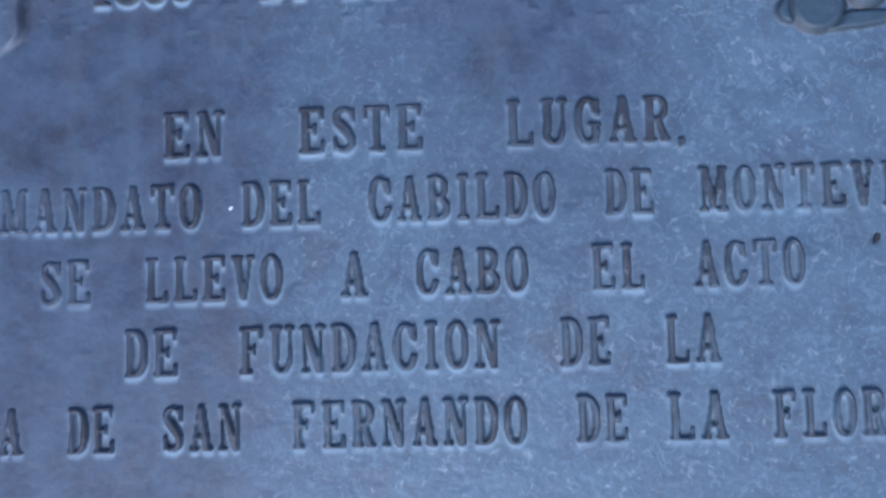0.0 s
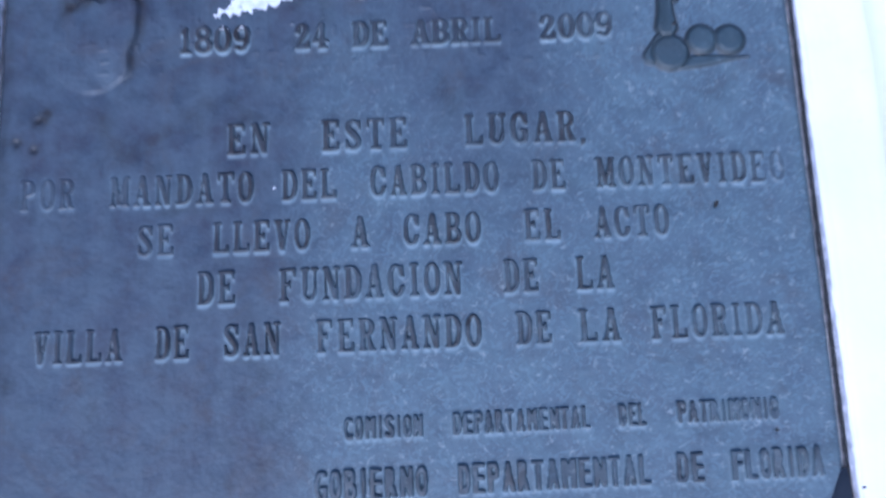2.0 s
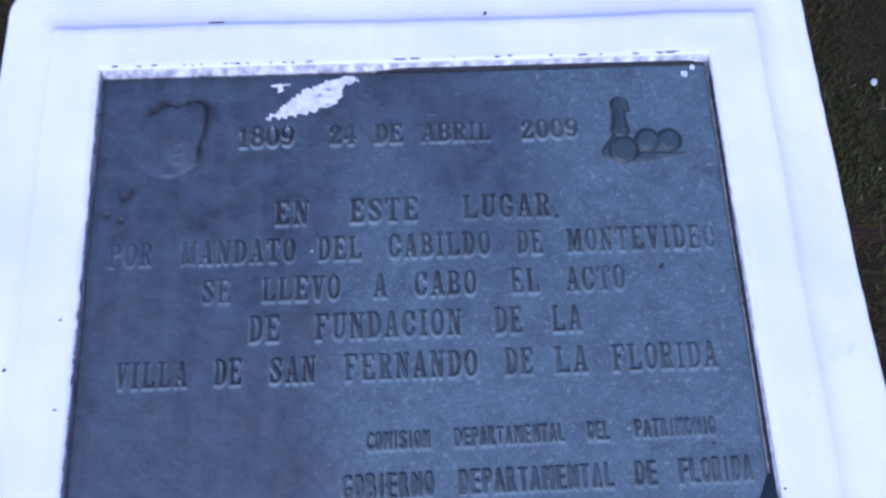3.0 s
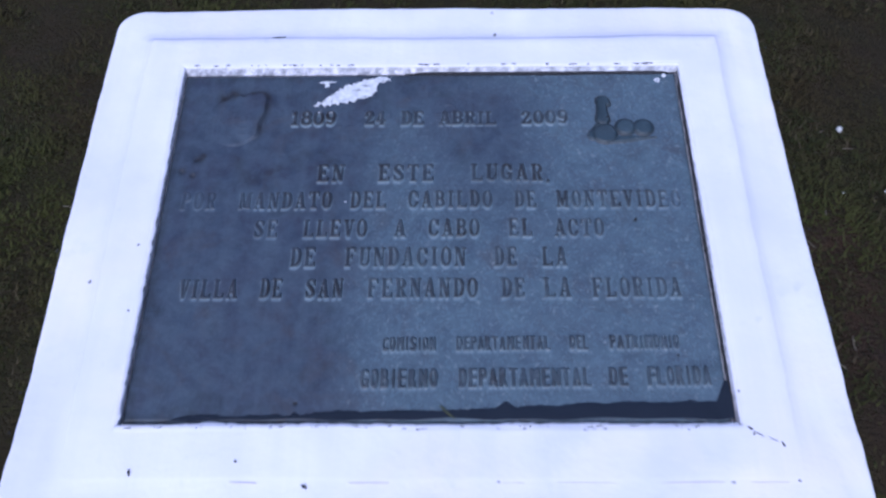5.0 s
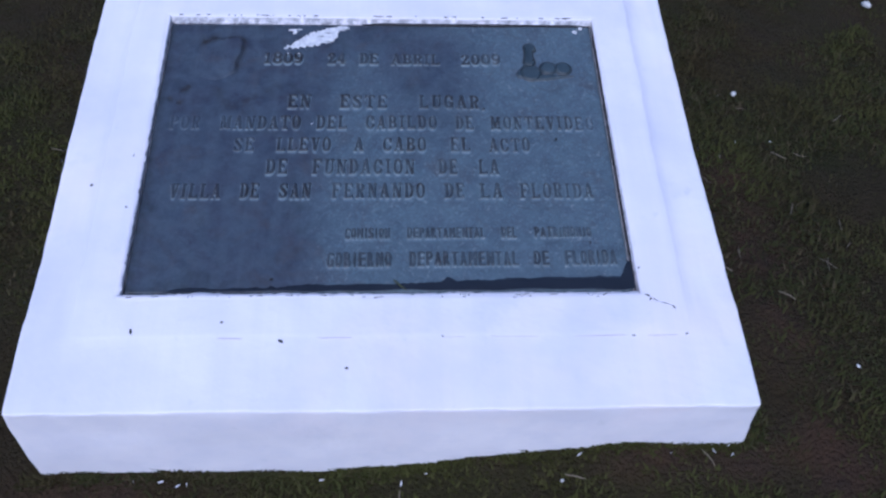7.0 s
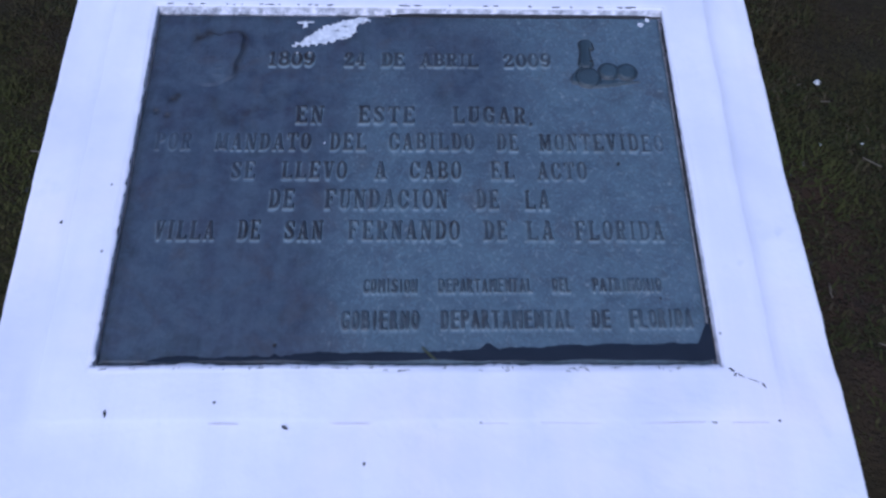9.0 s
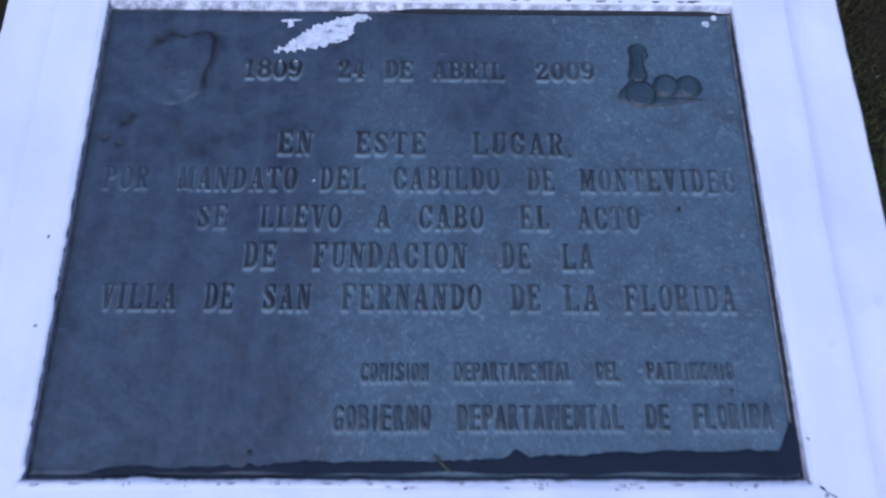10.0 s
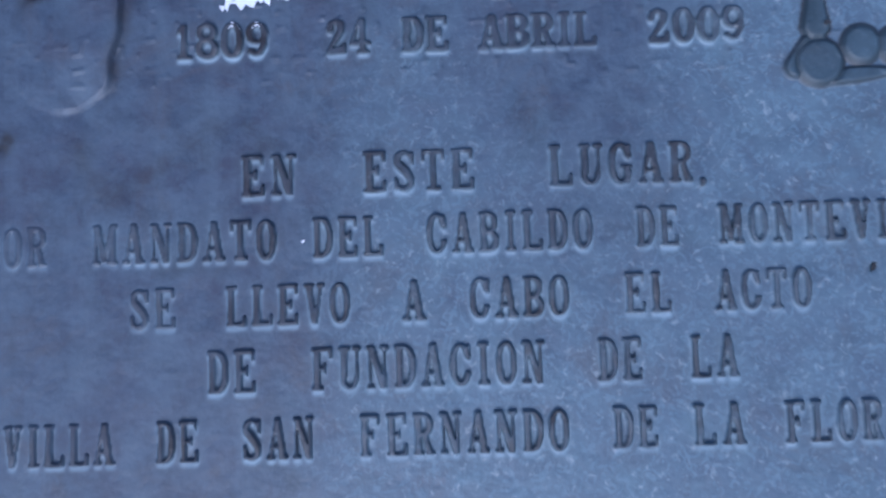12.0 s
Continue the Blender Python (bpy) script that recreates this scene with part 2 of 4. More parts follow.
def build_grass():
    rng = np.random.RandomState(11)
    x, y = rng.uniform(-1.45, 1.75, 700000), rng.uniform(-0.75, 1.9, 700000)
    far_x, far_y = rng.normal(0.15, 2.2, 330000), rng.normal(0.5, 2.2, 330000)
    x, y = np.append(x, far_x), np.append(y, far_y)
    dens = smooth01((lattice(x, y, 0.16, 21) * 0.6 + lattice(x, y, 0.05, 22) * 0.4 - 0.30) / 0.35)
    keep = rng.rand(len(x)) < (0.08 + 0.66 * dens) * (1 - 0.85 * bare(x, y)) * np.where(np.arange(len(x)) < 700000, smooth01((1.85 - np.hypot(x - 0.15, y - 0.5)) / 0.7), 1)
    keep &= ~((x > -0.405) & (x < 0.435) & (y > -0.128) & (y < 0.575))
    foot = rng.rand(7000)
    fx = np.where(foot < 0.5, rng.uniform(-0.44, 0.46, 7000), np.where(foot < 0.75, -0.425, 0.455) + rng.normal(0, 0.008, 7000))
    fy = np.where(foot < 0.5, -0.133 + rng.normal(0, 0.006, 7000), rng.uniform(-0.13, 0.57, 7000))
    x, y, dens = np.append(x[keep], fx), np.append(y[keep], fy), np.append(dens[keep], np.full(7000, 0.8))
    n = len(x)
    z = ground_height(x, y)
    h = rng.uniform(0.004, 0.012, n) * (0.45 + 1.0 * dens * lattice(x, y, 0.035, 24))
    a, lean, w = rng.uniform(0, 2 * np.pi, n), rng.uniform(0.3, 2.0, n), rng.uniform(0.0007, 0.0017, n)
    dx, dy = np.cos(a), np.sin(a)
    px, py = -dy * w, dx * w

    def at(f, s, side):
        bend = lean * h * f * f
        return np.stack([x + dx * bend + px * s * side, y + dy * bend + py * s * side, z - 0.002 + h * f], -1)

    v = np.stack([at(0, 1, -1), at(0, 1, 1), at(0.55, 0.8, 1), at(0.55, 0.8, -1), at(1, 0, 0)], 1).reshape(-1, 3)
    b = np.arange(n) * 5
    loops = np.stack([b, b + 1, b + 2, b + 3, b + 3, b + 2, b + 4], -1).ravel()
    me = bpy.data.meshes.new("grass")
    me.vertices.add(len(v))
    me.vertices.foreach_set("co", v.ravel())
    me.loops.add(len(loops))
    me.loops.foreach_set("vertex_index", loops.astype(np.int32))
    me.polygons.add(2 * n)
    start = np.stack([np.arange(n) * 7, np.arange(n) * 7 + 4], -1).ravel()
    me.polygons.foreach_set("loop_start", start.astype(np.int32))
    me.update(calc_edges=True)
    me.materials.append(GRASS)
    tagged(new("grass", me), "short sparse dark green and brown lawn grass", "grass", kind="stuff")


# ---- the white plinth, in the plaque's axes ----
PANEL = 0.006


def ring(x0, x1, y0, y1, r, z, back=None, side=64, corner=10):
    """Points round a rectangle with rounded corners (back: another radius behind); z: a number, or a function of y."""
    p = []
    b = r if back is None else back
    centres = ((x1 - r, y0 + r, -90, r), (x1 - b, y1 - b, 0, b), (x0 + b, y1 - b, 90, b), (x0 + r, y0 + r, 180, r))
    for k, (cx, cy, a0, q) in enumerate(centres):
        for i in range(corner):
            a = radians(a0 + 90 * i / (corner - 1))
            p.append((cx + q * math.cos(a), cy + q * math.sin(a)))
        nx, ny, na, nq = centres[(k + 1) % 4]
        ex, ey = nx + nq * math.cos(radians(na)), ny + nq * math.sin(radians(na))
        sx, sy = p[-1]
        p += [(sx + (ex - sx) * i / side, sy + (ey - sy) * i / side) for i in range(1, side)]
    p = np.array(p)
    zz = z(p[:, 1]) if callable(z) else np.full(len(p), z)
    return np.column_stack([p, zz])


def slope(y):
    """How far the border has dropped below the panel, 0 in front to 1 behind."""
    return 0.10 + 0.50 * smooth01((np.asarray(y) + 0.064) / 0.09) + 0.40 * np.maximum(np.asarray(y) + 0.05, 0) / 0.60


def build_plinth():
    base = new("plaque_plinth")
    base.matrix_world = PLAQUE
    tagged(base, "low white-painted masonry plinth with a sloping top, standing in grass", "plinth")
    down = lambda y: -(0.26 + 0.156 * y) / 0.988
    low = lambda d: lambda y: PANEL - d * slope(y)
    keys = [
        (ring(-0.300, 0.302, -0.0015, 0.447, 0.002, -0.0048), 1),
        (ring(-0.302, 0.3062, -0.0050, 0.4545, 0.002, PANEL - 0.001), 4),
        (ring(-0.304, 0.3080, -0.0065, 0.456, 0.003, PANEL), 3),
        (ring(-0.344, 0.350, -0.0480, 0.494, 0.006, PANEL), 10),
        (ring(-0.349, 0.356, -0.0560, 0.500, 0.006, low(0.0012)), 3),
        (ring(-0.3530, 0.3605, -0.0590, 0.504, 0.007, low(0.0050)), 3),
        (ring(-0.3590, 0.3670, -0.0635, 0.509, 0.008, low(0.0088)), 3),
        (ring(-0.3690, 0.3790, -0.0700, 0.518, 0.010, low(0.0112)), 3),
        (ring(-0.3995, 0.4110, -0.1455, 0.547, 0.004, low(0.0112), 0.030), 8),
        (ring(-0.4015, 0.4140, -0.1475, 0.551, 0.004, low(0.0118), 0.033), 2),
        (ring(-0.4030, 0.4155, -0.1485, 0.5535, 0.004, lambda y: low(0.0118)(y) - 0.0035, 0.034), 2),
        (ring(-0.4045, 0.4185, -0.1490, 0.5530, 0.005, lambda y: low(0.0118)(y) - 0.018, 0.032), 3),
        (ring(-0.424, 0.452, -0.1560, 0.5200, 0.008, down, 0.024), 18),
    ]
    loops = [keys[0][0]]
    for (a, _), (b, n) in zip(keys, keys[1:]):
        loops += [a + (b - a) * (i / n) for i in range(1, n + 1)]
    v = np.concatenate(loops)
    m, n = len(loops), len(loops[0])
    lvl = np.repeat(np.arange(m), n)
    on = lvl > 5
    x, y, z = v.T
    # not quite square: wider in front on one side, and bowed behind
    v[:, 0] += ((np.repeat(np.arange(m), n) >= m - 33) & (x > 0.3)) * (0.0045 - 0.0060 * smooth01((y + 0.15) / 0.6))
    v[:, 1] += 0.012 * (np.repeat(np.arange(m), n) >= m - 33) * smooth01((y - 0.45) / 0.09) * (0.55 + 0.45 * smooth01(1 - abs(x) / 0.42))
    # trowelled unevenness and a wavering arris
    v[:, 2] += np.where(on, 0.0022 * (lattice(x, y, 0.16, 31) - 0.5) + 0.0005 * (lattice(x, y, 0.03, 32) - 0.5), 0)
    v[:, 0] += np.where(on, 0.0022 * (lattice(y + 3, z * 2, 0.12, 33) - 0.5) + 0.0016 * (lattice(y, z, 0.018, 34) - 0.5), 0)
    v[:, 1] += np.where(on, 0.0022 * (lattice(x + 3, z * 2, 0.12, 35) - 0.5) + 0.0016 * (lattice(x, z, 0.018, 36) - 0.5), 0)
    faces = [tuple(range(n))[::-1]]
    for i in range(m - 1):
        for j in range(n):
            k = (j + 1) % n
            faces.append((i * n + k, i * n + j, (i + 1) * n + j, (i + 1) * n + k))
    faces = [f[::-1] for f in faces]
    body = link_mesh("body", v.tolist(), faces, PAINT, base)
    # recess inner wall: paint lost and shade painted in, most behind, less in front
    flaked_shade = np.where(lvl < 4, 1.0, np.where(lvl < 7, 0.45, 0.0)) * np.maximum(0.35 + 0.45 * smooth01((y - 0.35) / 0.09), 0.62 * (x > 0.29))
    body.data.attributes.new("flaked_shade", "FLOAT", "POINT").data.foreach_set("value", flaked_shade)
    return base


def ragged_strip(parent, name, path, width, z, seed, material, label=""):
    """A ragged-edged film of paint that follows a straight path between two points."""
    (ax, ay), (bx, by) = path
    d = Vector((bx - ax, by - ay)).normalized()
    nrm = Vector((-d.y, d.x))
    n = int((Vector((bx, by)) - Vector((ax, ay))).length / 0.0016)
    t = np.linspace(0, 1, n)
    px, py = ax + (bx - ax) * t, ay + (by - ay) * t
    s = px + py * 1.7
    reach = width * (0.25 + 1.3 * lattice(s, s * 0, 0.012, seed) * lattice(s, s * 0 + 9, 0.05, seed + 1) + 0.5 * lattice(s, s * 0, 0.0032, seed + 2))
    ends = smooth01(t * 9) * smooth01((1 - t) * 9) if name == "dark_seam" else np.ones(n)
    v, f = [], []
    for i in range(n):
        for off, zz in ((0.006, z - 0.0004), (0.002, z + 0.0003), (-reach[i], z - 0.0002), (-reach[i], z - 0.0020)):
            v.append((px[i] + nrm.x * off * ends[i], py[i] + nrm.y * off * ends[i], zz))
    for i in range(n - 1):
        for k in range(3):
            f.append((i * 4 + k, i * 4 + k + 1, i * 4 + k + 5, i * 4 + k + 4)[::-1])
    return link_mesh(name, v, f, material, parent, label)


# ---- the bronze plaque ----
STEP = 0.0008
X0, X1, Y0, Y1 = -0.2985, 0.3000, 0.0005, 0.4455
NX, NY = int((X1 - X0) / STEP) + 1, int((Y1 - Y0) / STEP) + 1
GX, GY = np.meshgrid(np.linspace(X0, X1, NX), np.linspace(Y0, Y1, NY))

WIDE = {"I": 0.62, "M": 1.22, "N": 1.05, "O": 0.95, "1": 0.8, "A": 1.05, ",": 0.4}
GW, GH, PAD = 96, 128, 12
GU, GV = np.meshgrid((np.arange(GW) + 0.5 - PAD) / (GW - 2 * PAD), (np.arange(GH) + 0.5 - PAD) / (GH - 2 * PAD))
STEM, HAIR = 0.29, 0.085


def box(x0, x1, y0=0.0, y1=1.0):
    return (GU >= x0) & (GU <= x1) & (GV >= y0) & (GV <= y1)


def oval(cx, cy, rx, ry, tx=STEM, ty=HAIR):
    """A ring, thick at its sides and thin above and below."""
    out = (abs(GU - cx) / rx) ** 2.3 + (abs(GV - cy) / ry) ** 2.3 < 1
    return out & ~((abs(GU - cx) / (rx - tx)) ** 2.2 + (abs(GV - cy) / (ry - ty)) ** 2.2 < 1)


def slant(xa, ya, xb, yb, width):
    x = xa + (xb - xa) * (GV - ya) / (yb - ya)
    return (abs(GU - x) < width / 2) & (GV >= min(ya, yb)) & (GV <= max(ya, yb))


def stroke(points):
    """A bent stroke through (x, y, half width)."""
    out = np.zeros_like(GU, bool)
    for (ax, ay, ar), (bx, by, br) in zip(points, points[1:]):
        for f in np.linspace(0, 1, 14):
            out |= np.hypot(GU - ax - (bx - ax) * f, (GV - ay - (by - ay) * f) * 1.7) < ar + (br - ar) * f
    return out


def slab_glyph(char):
    """A narrow fat-stemmed slab letter as a mask."""
    t, b = (1 - HAIR, 1.0), (0.0, HAIR)
    left = box(0.10, 0.10 + STEM)
    if char in "EFL":
        m = left | box(0, 0.52, *t) | box(0, 0.52, *b)
        if char != "L":
            m |= box(0, 0.92, *t) | box(0.82, 0.94, 0.74, 1) | box(0.3, 0.62, 0.47, 0.55) | box(0.56, 0.66, 0.38, 0.64)
        if char != "F":
            m |= box(0, 0.94, *b) | box(0.84, 0.97, 0, 0.28)
        return m
    if char in "IT1":
        m = box(0.5 - STEM * (0.7 if char == "I" else 0.5), 0.5 + STEM * (0.7 if char == "I" else 0.5))
        if char == "T":
            return m | box(0.0, 1.0, *t) | box(0, 0.12, 0.72, 1) | box(0.88, 1, 0.72, 1) | box(0.2, 0.8, *b)
        return m | box(0.08, 0.92, *b) | (box(0.08, 0.92, *t) if char == "I" else slant(0.5, 1.0, 0.16, 0.74, 0.18))
    if char == "D":
        return left | box(0, 0.45, *t) | box(0, 0.45, *b) | (oval(0.40, 0.5, 0.60, 0.5) & (GU > 0.40))
    if char in "PRB":
        low = 0.46
        m = left | box(0, 0.48, *t) | box(0, 0.50, *b) | box(0.2, 0.48, low, low + HAIR) | (oval(0.44, (1 + low) / 2, 0.50, (1 - low) / 2) & (GU > 0.42))
        if char == "R":
            m |= slant(0.56, 0.50, 0.78, 0.0, STEM * 0.9) | box(0.60, 1.0, *b)
        if char == "B":
            m |= oval(0.44, 0.265, 0.55, 0.265) & (GU > 0.42)
        return m
    if char in "OCG0":
        m = oval(0.5, 0.5, 0.5 if char != "0" else 0.48, 0.5)
        if char in "CG":
            m &= ~box(0.60, 1.1, 0.34, 0.66)
            m |= box(0.82, 0.95, 0.60, 0.97)
        if char == "G":
            m |= box(0.62, 0.88, 0.03, 0.44) | box(0.50, 1.0, 0.38, 0.38 + HAIR)
        return m
    if char == "S":
        return stroke([(0.84, 0.70, 0.06), (0.80, 0.86, 0.08), (0.62, 0.945, 0.08), (0.42, 0.945, 0.09), (0.21, 0.85, 0.13), (0.22, 0.69, 0.15), (0.44, 0.565, 0.17), (0.64, 0.44, 0.17),
                       (0.79, 0.30, 0.15), (0.77, 0.14, 0.12), (0.56, 0.055, 0.09), (0.36, 0.055, 0.08), (0.19, 0.14, 0.08), (0.15, 0.31, 0.06)]) | box(0.80, 0.92, 0.64, 0.97) | box(0.07, 0.19, 0.03, 0.36)
    if char == "U":
        return box(0.10, 0.10 + STEM, 0.27) | box(0.76, 0.89, 0.27) | (oval(0.495, 0.29, 0.395, 0.29, 0.2) & (GV < 0.30)) | box(0, 0.5, *t) | box(0.62, 1.02, *t)
    if char == "V":
        return slant(0.24, 1.0, 0.50, 0.0, STEM) | slant(0.84, 1.0, 0.55, 0.0, 0.13) | box(0, 0.50, *t) | box(0.64, 1.02, *t)
    if char == "A":
        return slant(0.46, 1.0, 0.15, 0.0, 0.13) | slant(0.50, 1.0, 0.78, 0.0, STEM) | box(0.22, 0.70, 0.27, 0.27 + HAIR * 0.9) | box(-0.02, 0.34, *b) | box(0.55, 1.02, *b)
    if char == "M":
        return (box(0.10, 0.21) | box(0.70, 0.93) | slant(0.22, 1.0, 0.49, 0.06, 0.22) | slant(0.76, 1.0, 0.49, 0.06, 0.11)
                | box(0, 0.32, *t) | box(0.68, 1.02, *t) | box(0, 0.32, *b) | box(0.60, 1.02, *b))
    if char == "N":
        return box(0.12, 0.24) | box(0.76, 0.88) | slant(0.24, 1.0, 0.76, 0.0, 0.27) | box(0, 0.36, *t) | box(0.62, 1.02, *t) | box(0, 0.38, *b)
    if char == "2":
        return stroke([(0.20, 0.72, 0.13), (0.26, 0.88, 0.08), (0.50, 0.945, 0.08), (0.74, 0.86, 0.13), (0.74, 0.68, 0.15), (0.52, 0.44, 0.10), (0.22, 0.16, 0.07)]) | box(0.08, 0.92, 0, 0.16) | box(0.82, 0.94, 0, 0.30)
    if char == "4":
        return box(0.50, 0.76) | slant(0.52, 1.0, 0.10, 0.28, 0.13) | box(0.0, 1.0, 0.24, 0.34) | box(0.36, 0.92, *b)
    if char == "8":
        return oval(0.5, 0.745, 0.43, 0.255, 0.24) | oval(0.5, 0.27, 0.48, 0.27, 0.26)
    if char == "9":
        return oval(0.5, 0.69, 0.47, 0.31, 0.26) | stroke([(0.82, 0.66, 0.14), (0.80, 0.36, 0.13), (0.62, 0.10, 0.09), (0.40, 0.06, 0.07), (0.24, 0.16, 0.11)])
    return stroke([(0.5, 0.7, 0.34), (0.55, 0.45, 0.28), (0.25, 0.05, 0.10)])


def gothic_glyph(char):
    """A plain narrow letter from the built-in font, with fattened stems, as a mask."""
    curve = bpy.data.curves.new("glyph", "FONT")
    curve.body = char
    ob = new("glyph", curve)
    me = bpy.data.meshes.new_from_object(ob.evaluated_get(bpy.context.evaluated_depsgraph_get()))
    co = np.array([v.co[:2] for v in me.vertices])
    me.calc_loop_triangles()
    tris = [tuple(t.vertices) for t in me.loop_triangles]
    bpy.data.objects.remove(ob)
    bpy.data.curves.remove(curve)
    bpy.data.meshes.remove(me)
    inset = 0.0 if char == "I" else 0.13
    co = (co - co.min(0)) / np.maximum(co.max(0) - co.min(0), 1e-6)
    co[:, 0] = 0.28 + co[:, 0] * 0.44 if char == "I" else inset + co[:, 0] * (1 - 2 * inset)
    mask = np.zeros((GH, GW), bool)
    for a, b, c in tris:
        (ax, ay), (bx, by), (cx, cy) = co[a], co[b], co[c]
        e = [(bx - ax) * (GV - ay) - (by - ay) * (GU - ax), (cx - bx) * (GV - by) - (cy - by) * (GU - bx), (ax - cx) * (GV - cy) - (ay - cy) * (GU - cx)]
        mask |= ((e[0] >= 0) & (e[1] >= 0) & (e[2] >= 0)) | ((e[0] <= 0) & (e[1] <= 0) & (e[2] <= 0))
    fat = mask.copy()
    for k in range(1, int(round(inset * (GW - 2 * PAD))) + 1):
        fat[:, k:] |= mask[:, :-k]
        fat[:, :-k] |= mask[:, k:]
    return fat


GLYPHS = {}
RAISED = np.zeros((NY, NX))
OWNER = np.zeros((NY, NX), int)
LETTERS = []


def stamp(char, x0, x1, y, h, serif, rise):
    key = (char, serif)
    if key not in GLYPHS:
        GLYPHS[key] = soften((slab_glyph(char) if serif else gothic_glyph(char)).astype(float), 1.2)
    g = GLYPHS[key]
    m = 0.12 * (x1 - x0)
    i0, i1 = np.searchsorted(GX[0], (x0 - m, x1 + m))
    yy = y + rise * x0
    j0, j1 = np.searchsorted(GY[:, 0], (yy - 0.1 * h, yy + 1.1 * h))
    gx, gy = GX[j0:j1, i0:i1], GY[j0:j1, i0:i1]
    u = (gx - x0) / (x1 - x0) * (GW - 2 * PAD) + PAD - 0.5
    w = (gy - yy) / h * (GH - 2 * PAD) + PAD - 0.5
    u, w = np.clip(u, 0, GW - 1.01), np.clip(w, 0, GH - 1.01)
    a, b = u.astype(int), w.astype(int)
    fu, fw = u - a, w - b
    s = (g[b, a] * (1 - fu) + g[b, a + 1] * fu) * (1 - fw) + (g[b + 1, a] * (1 - fu) + g[b + 1, a + 1] * fu) * fw
    LETTERS.append(char)
    own = OWNER[j0:j1, i0:i1]
    own[(s > 0.45) & (s > RAISED[j0:j1, i0:i1])] = len(LETTERS)
    RAISED[j0:j1, i0:i1] = np.maximum(RAISED[j0:j1, i0:i1], s)


def line(y, h, words, serif=True, rise=0.0, gap=0.28):
    for word, x0, x1 in words:
        widths = [WIDE.get(c, 1.0) for c in word]
        unit = (x1 - x0) / (sum(widths) + gap * (len(word) - 1))
        x = x0
        for c, wd in zip(word, widths):
            stamp(c, x, x + wd * unit, y, h, serif, rise)
            x += (wd + gap) * unit


def inscription():
    line(0.3668, 0.0200, [("1809", -0.164, -0.110), ("24", -0.077, -0.051), ("DE", -0.033, -0.006), ("ABRIL", 0.012, 0.080), ("2009", 0.109, 0.165)], gap=0.12)
    line(0.2855, 0.0235, [("EN", -0.127, -0.096), ("ESTE", -0.057, 0.006), ("LUGAR", 0.049, 0.131)])
    stamp(",", 0.1335, 0.1385, 0.2815, 0.0065, True, 0.0)
    line(0.2493, 0.0226, [("POR", -0.278, -0.239), ("MANDATO", -0.213, -0.108), ("DEL", -0.087, -0.047), ("CABILDO", -0.022, 0.072),
                          ("DE", 0.097, 0.121), ("MONTEVIDEO", 0.144, 0.283)])
    line(0.2118, 0.0228, [("SE", -0.192, -0.166), ("LLEVO", -0.137, -0.067), ("A", -0.037, -0.024), ("CABO", 0.001, 0.057), ("EL", 0.089, 0.115), ("ACTO", 0.140, 0.194)])
    line(0.1745, 0.0238, [("DE", -0.148, -0.121), ("FUNDACION", -0.089, 0.042), ("DE", 0.072, 0.097), ("LA", 0.124, 0.151)])
    line(0.1368, 0.0232, [("VILLA", -0.264, -0.201), ("DE", -0.177, -0.154), ("SAN", -0.129, -0.089), ("FERNANDO", -0.063, 0.054), ("DE", 0.079, 0.104),
                          ("LA", 0.124, 0.153), ("FLORIDA", 0.175, 0.269)])
    line(0.0760, 0.0153, [("COMISION", -0.045, 0.010), ("DEPARTAMENTAL", 0.031, 0.127), ("DEL", 0.147, 0.166), ("PATRIMONIO", 0.188, 0.259)], serif=False, rise=0.008, gap=0.2)
    line(0.0360, 0.0202, [("GOBIERNO", -0.066, 0.012), ("DEPARTAMENTAL", 0.033, 0.166), ("DE", 0.184, 0.203), ("FLORIDA", 0.222, 0.286)], serif=False, rise=0.008, gap=0.2)


def segment_distance(ax, ay, bx, by):
    dx, dy = bx - ax, by - ay
    t = np.clip(((GX - ax) * dx + (GY - ay) * dy) / (dx * dx + dy * dy), 0, 1)
    return np.hypot(GX - ax - t * dx, GY - ay - t * dy)


def disc(cx, cy, r):
    return np.hypot(GX - cx, GY - cy) - r


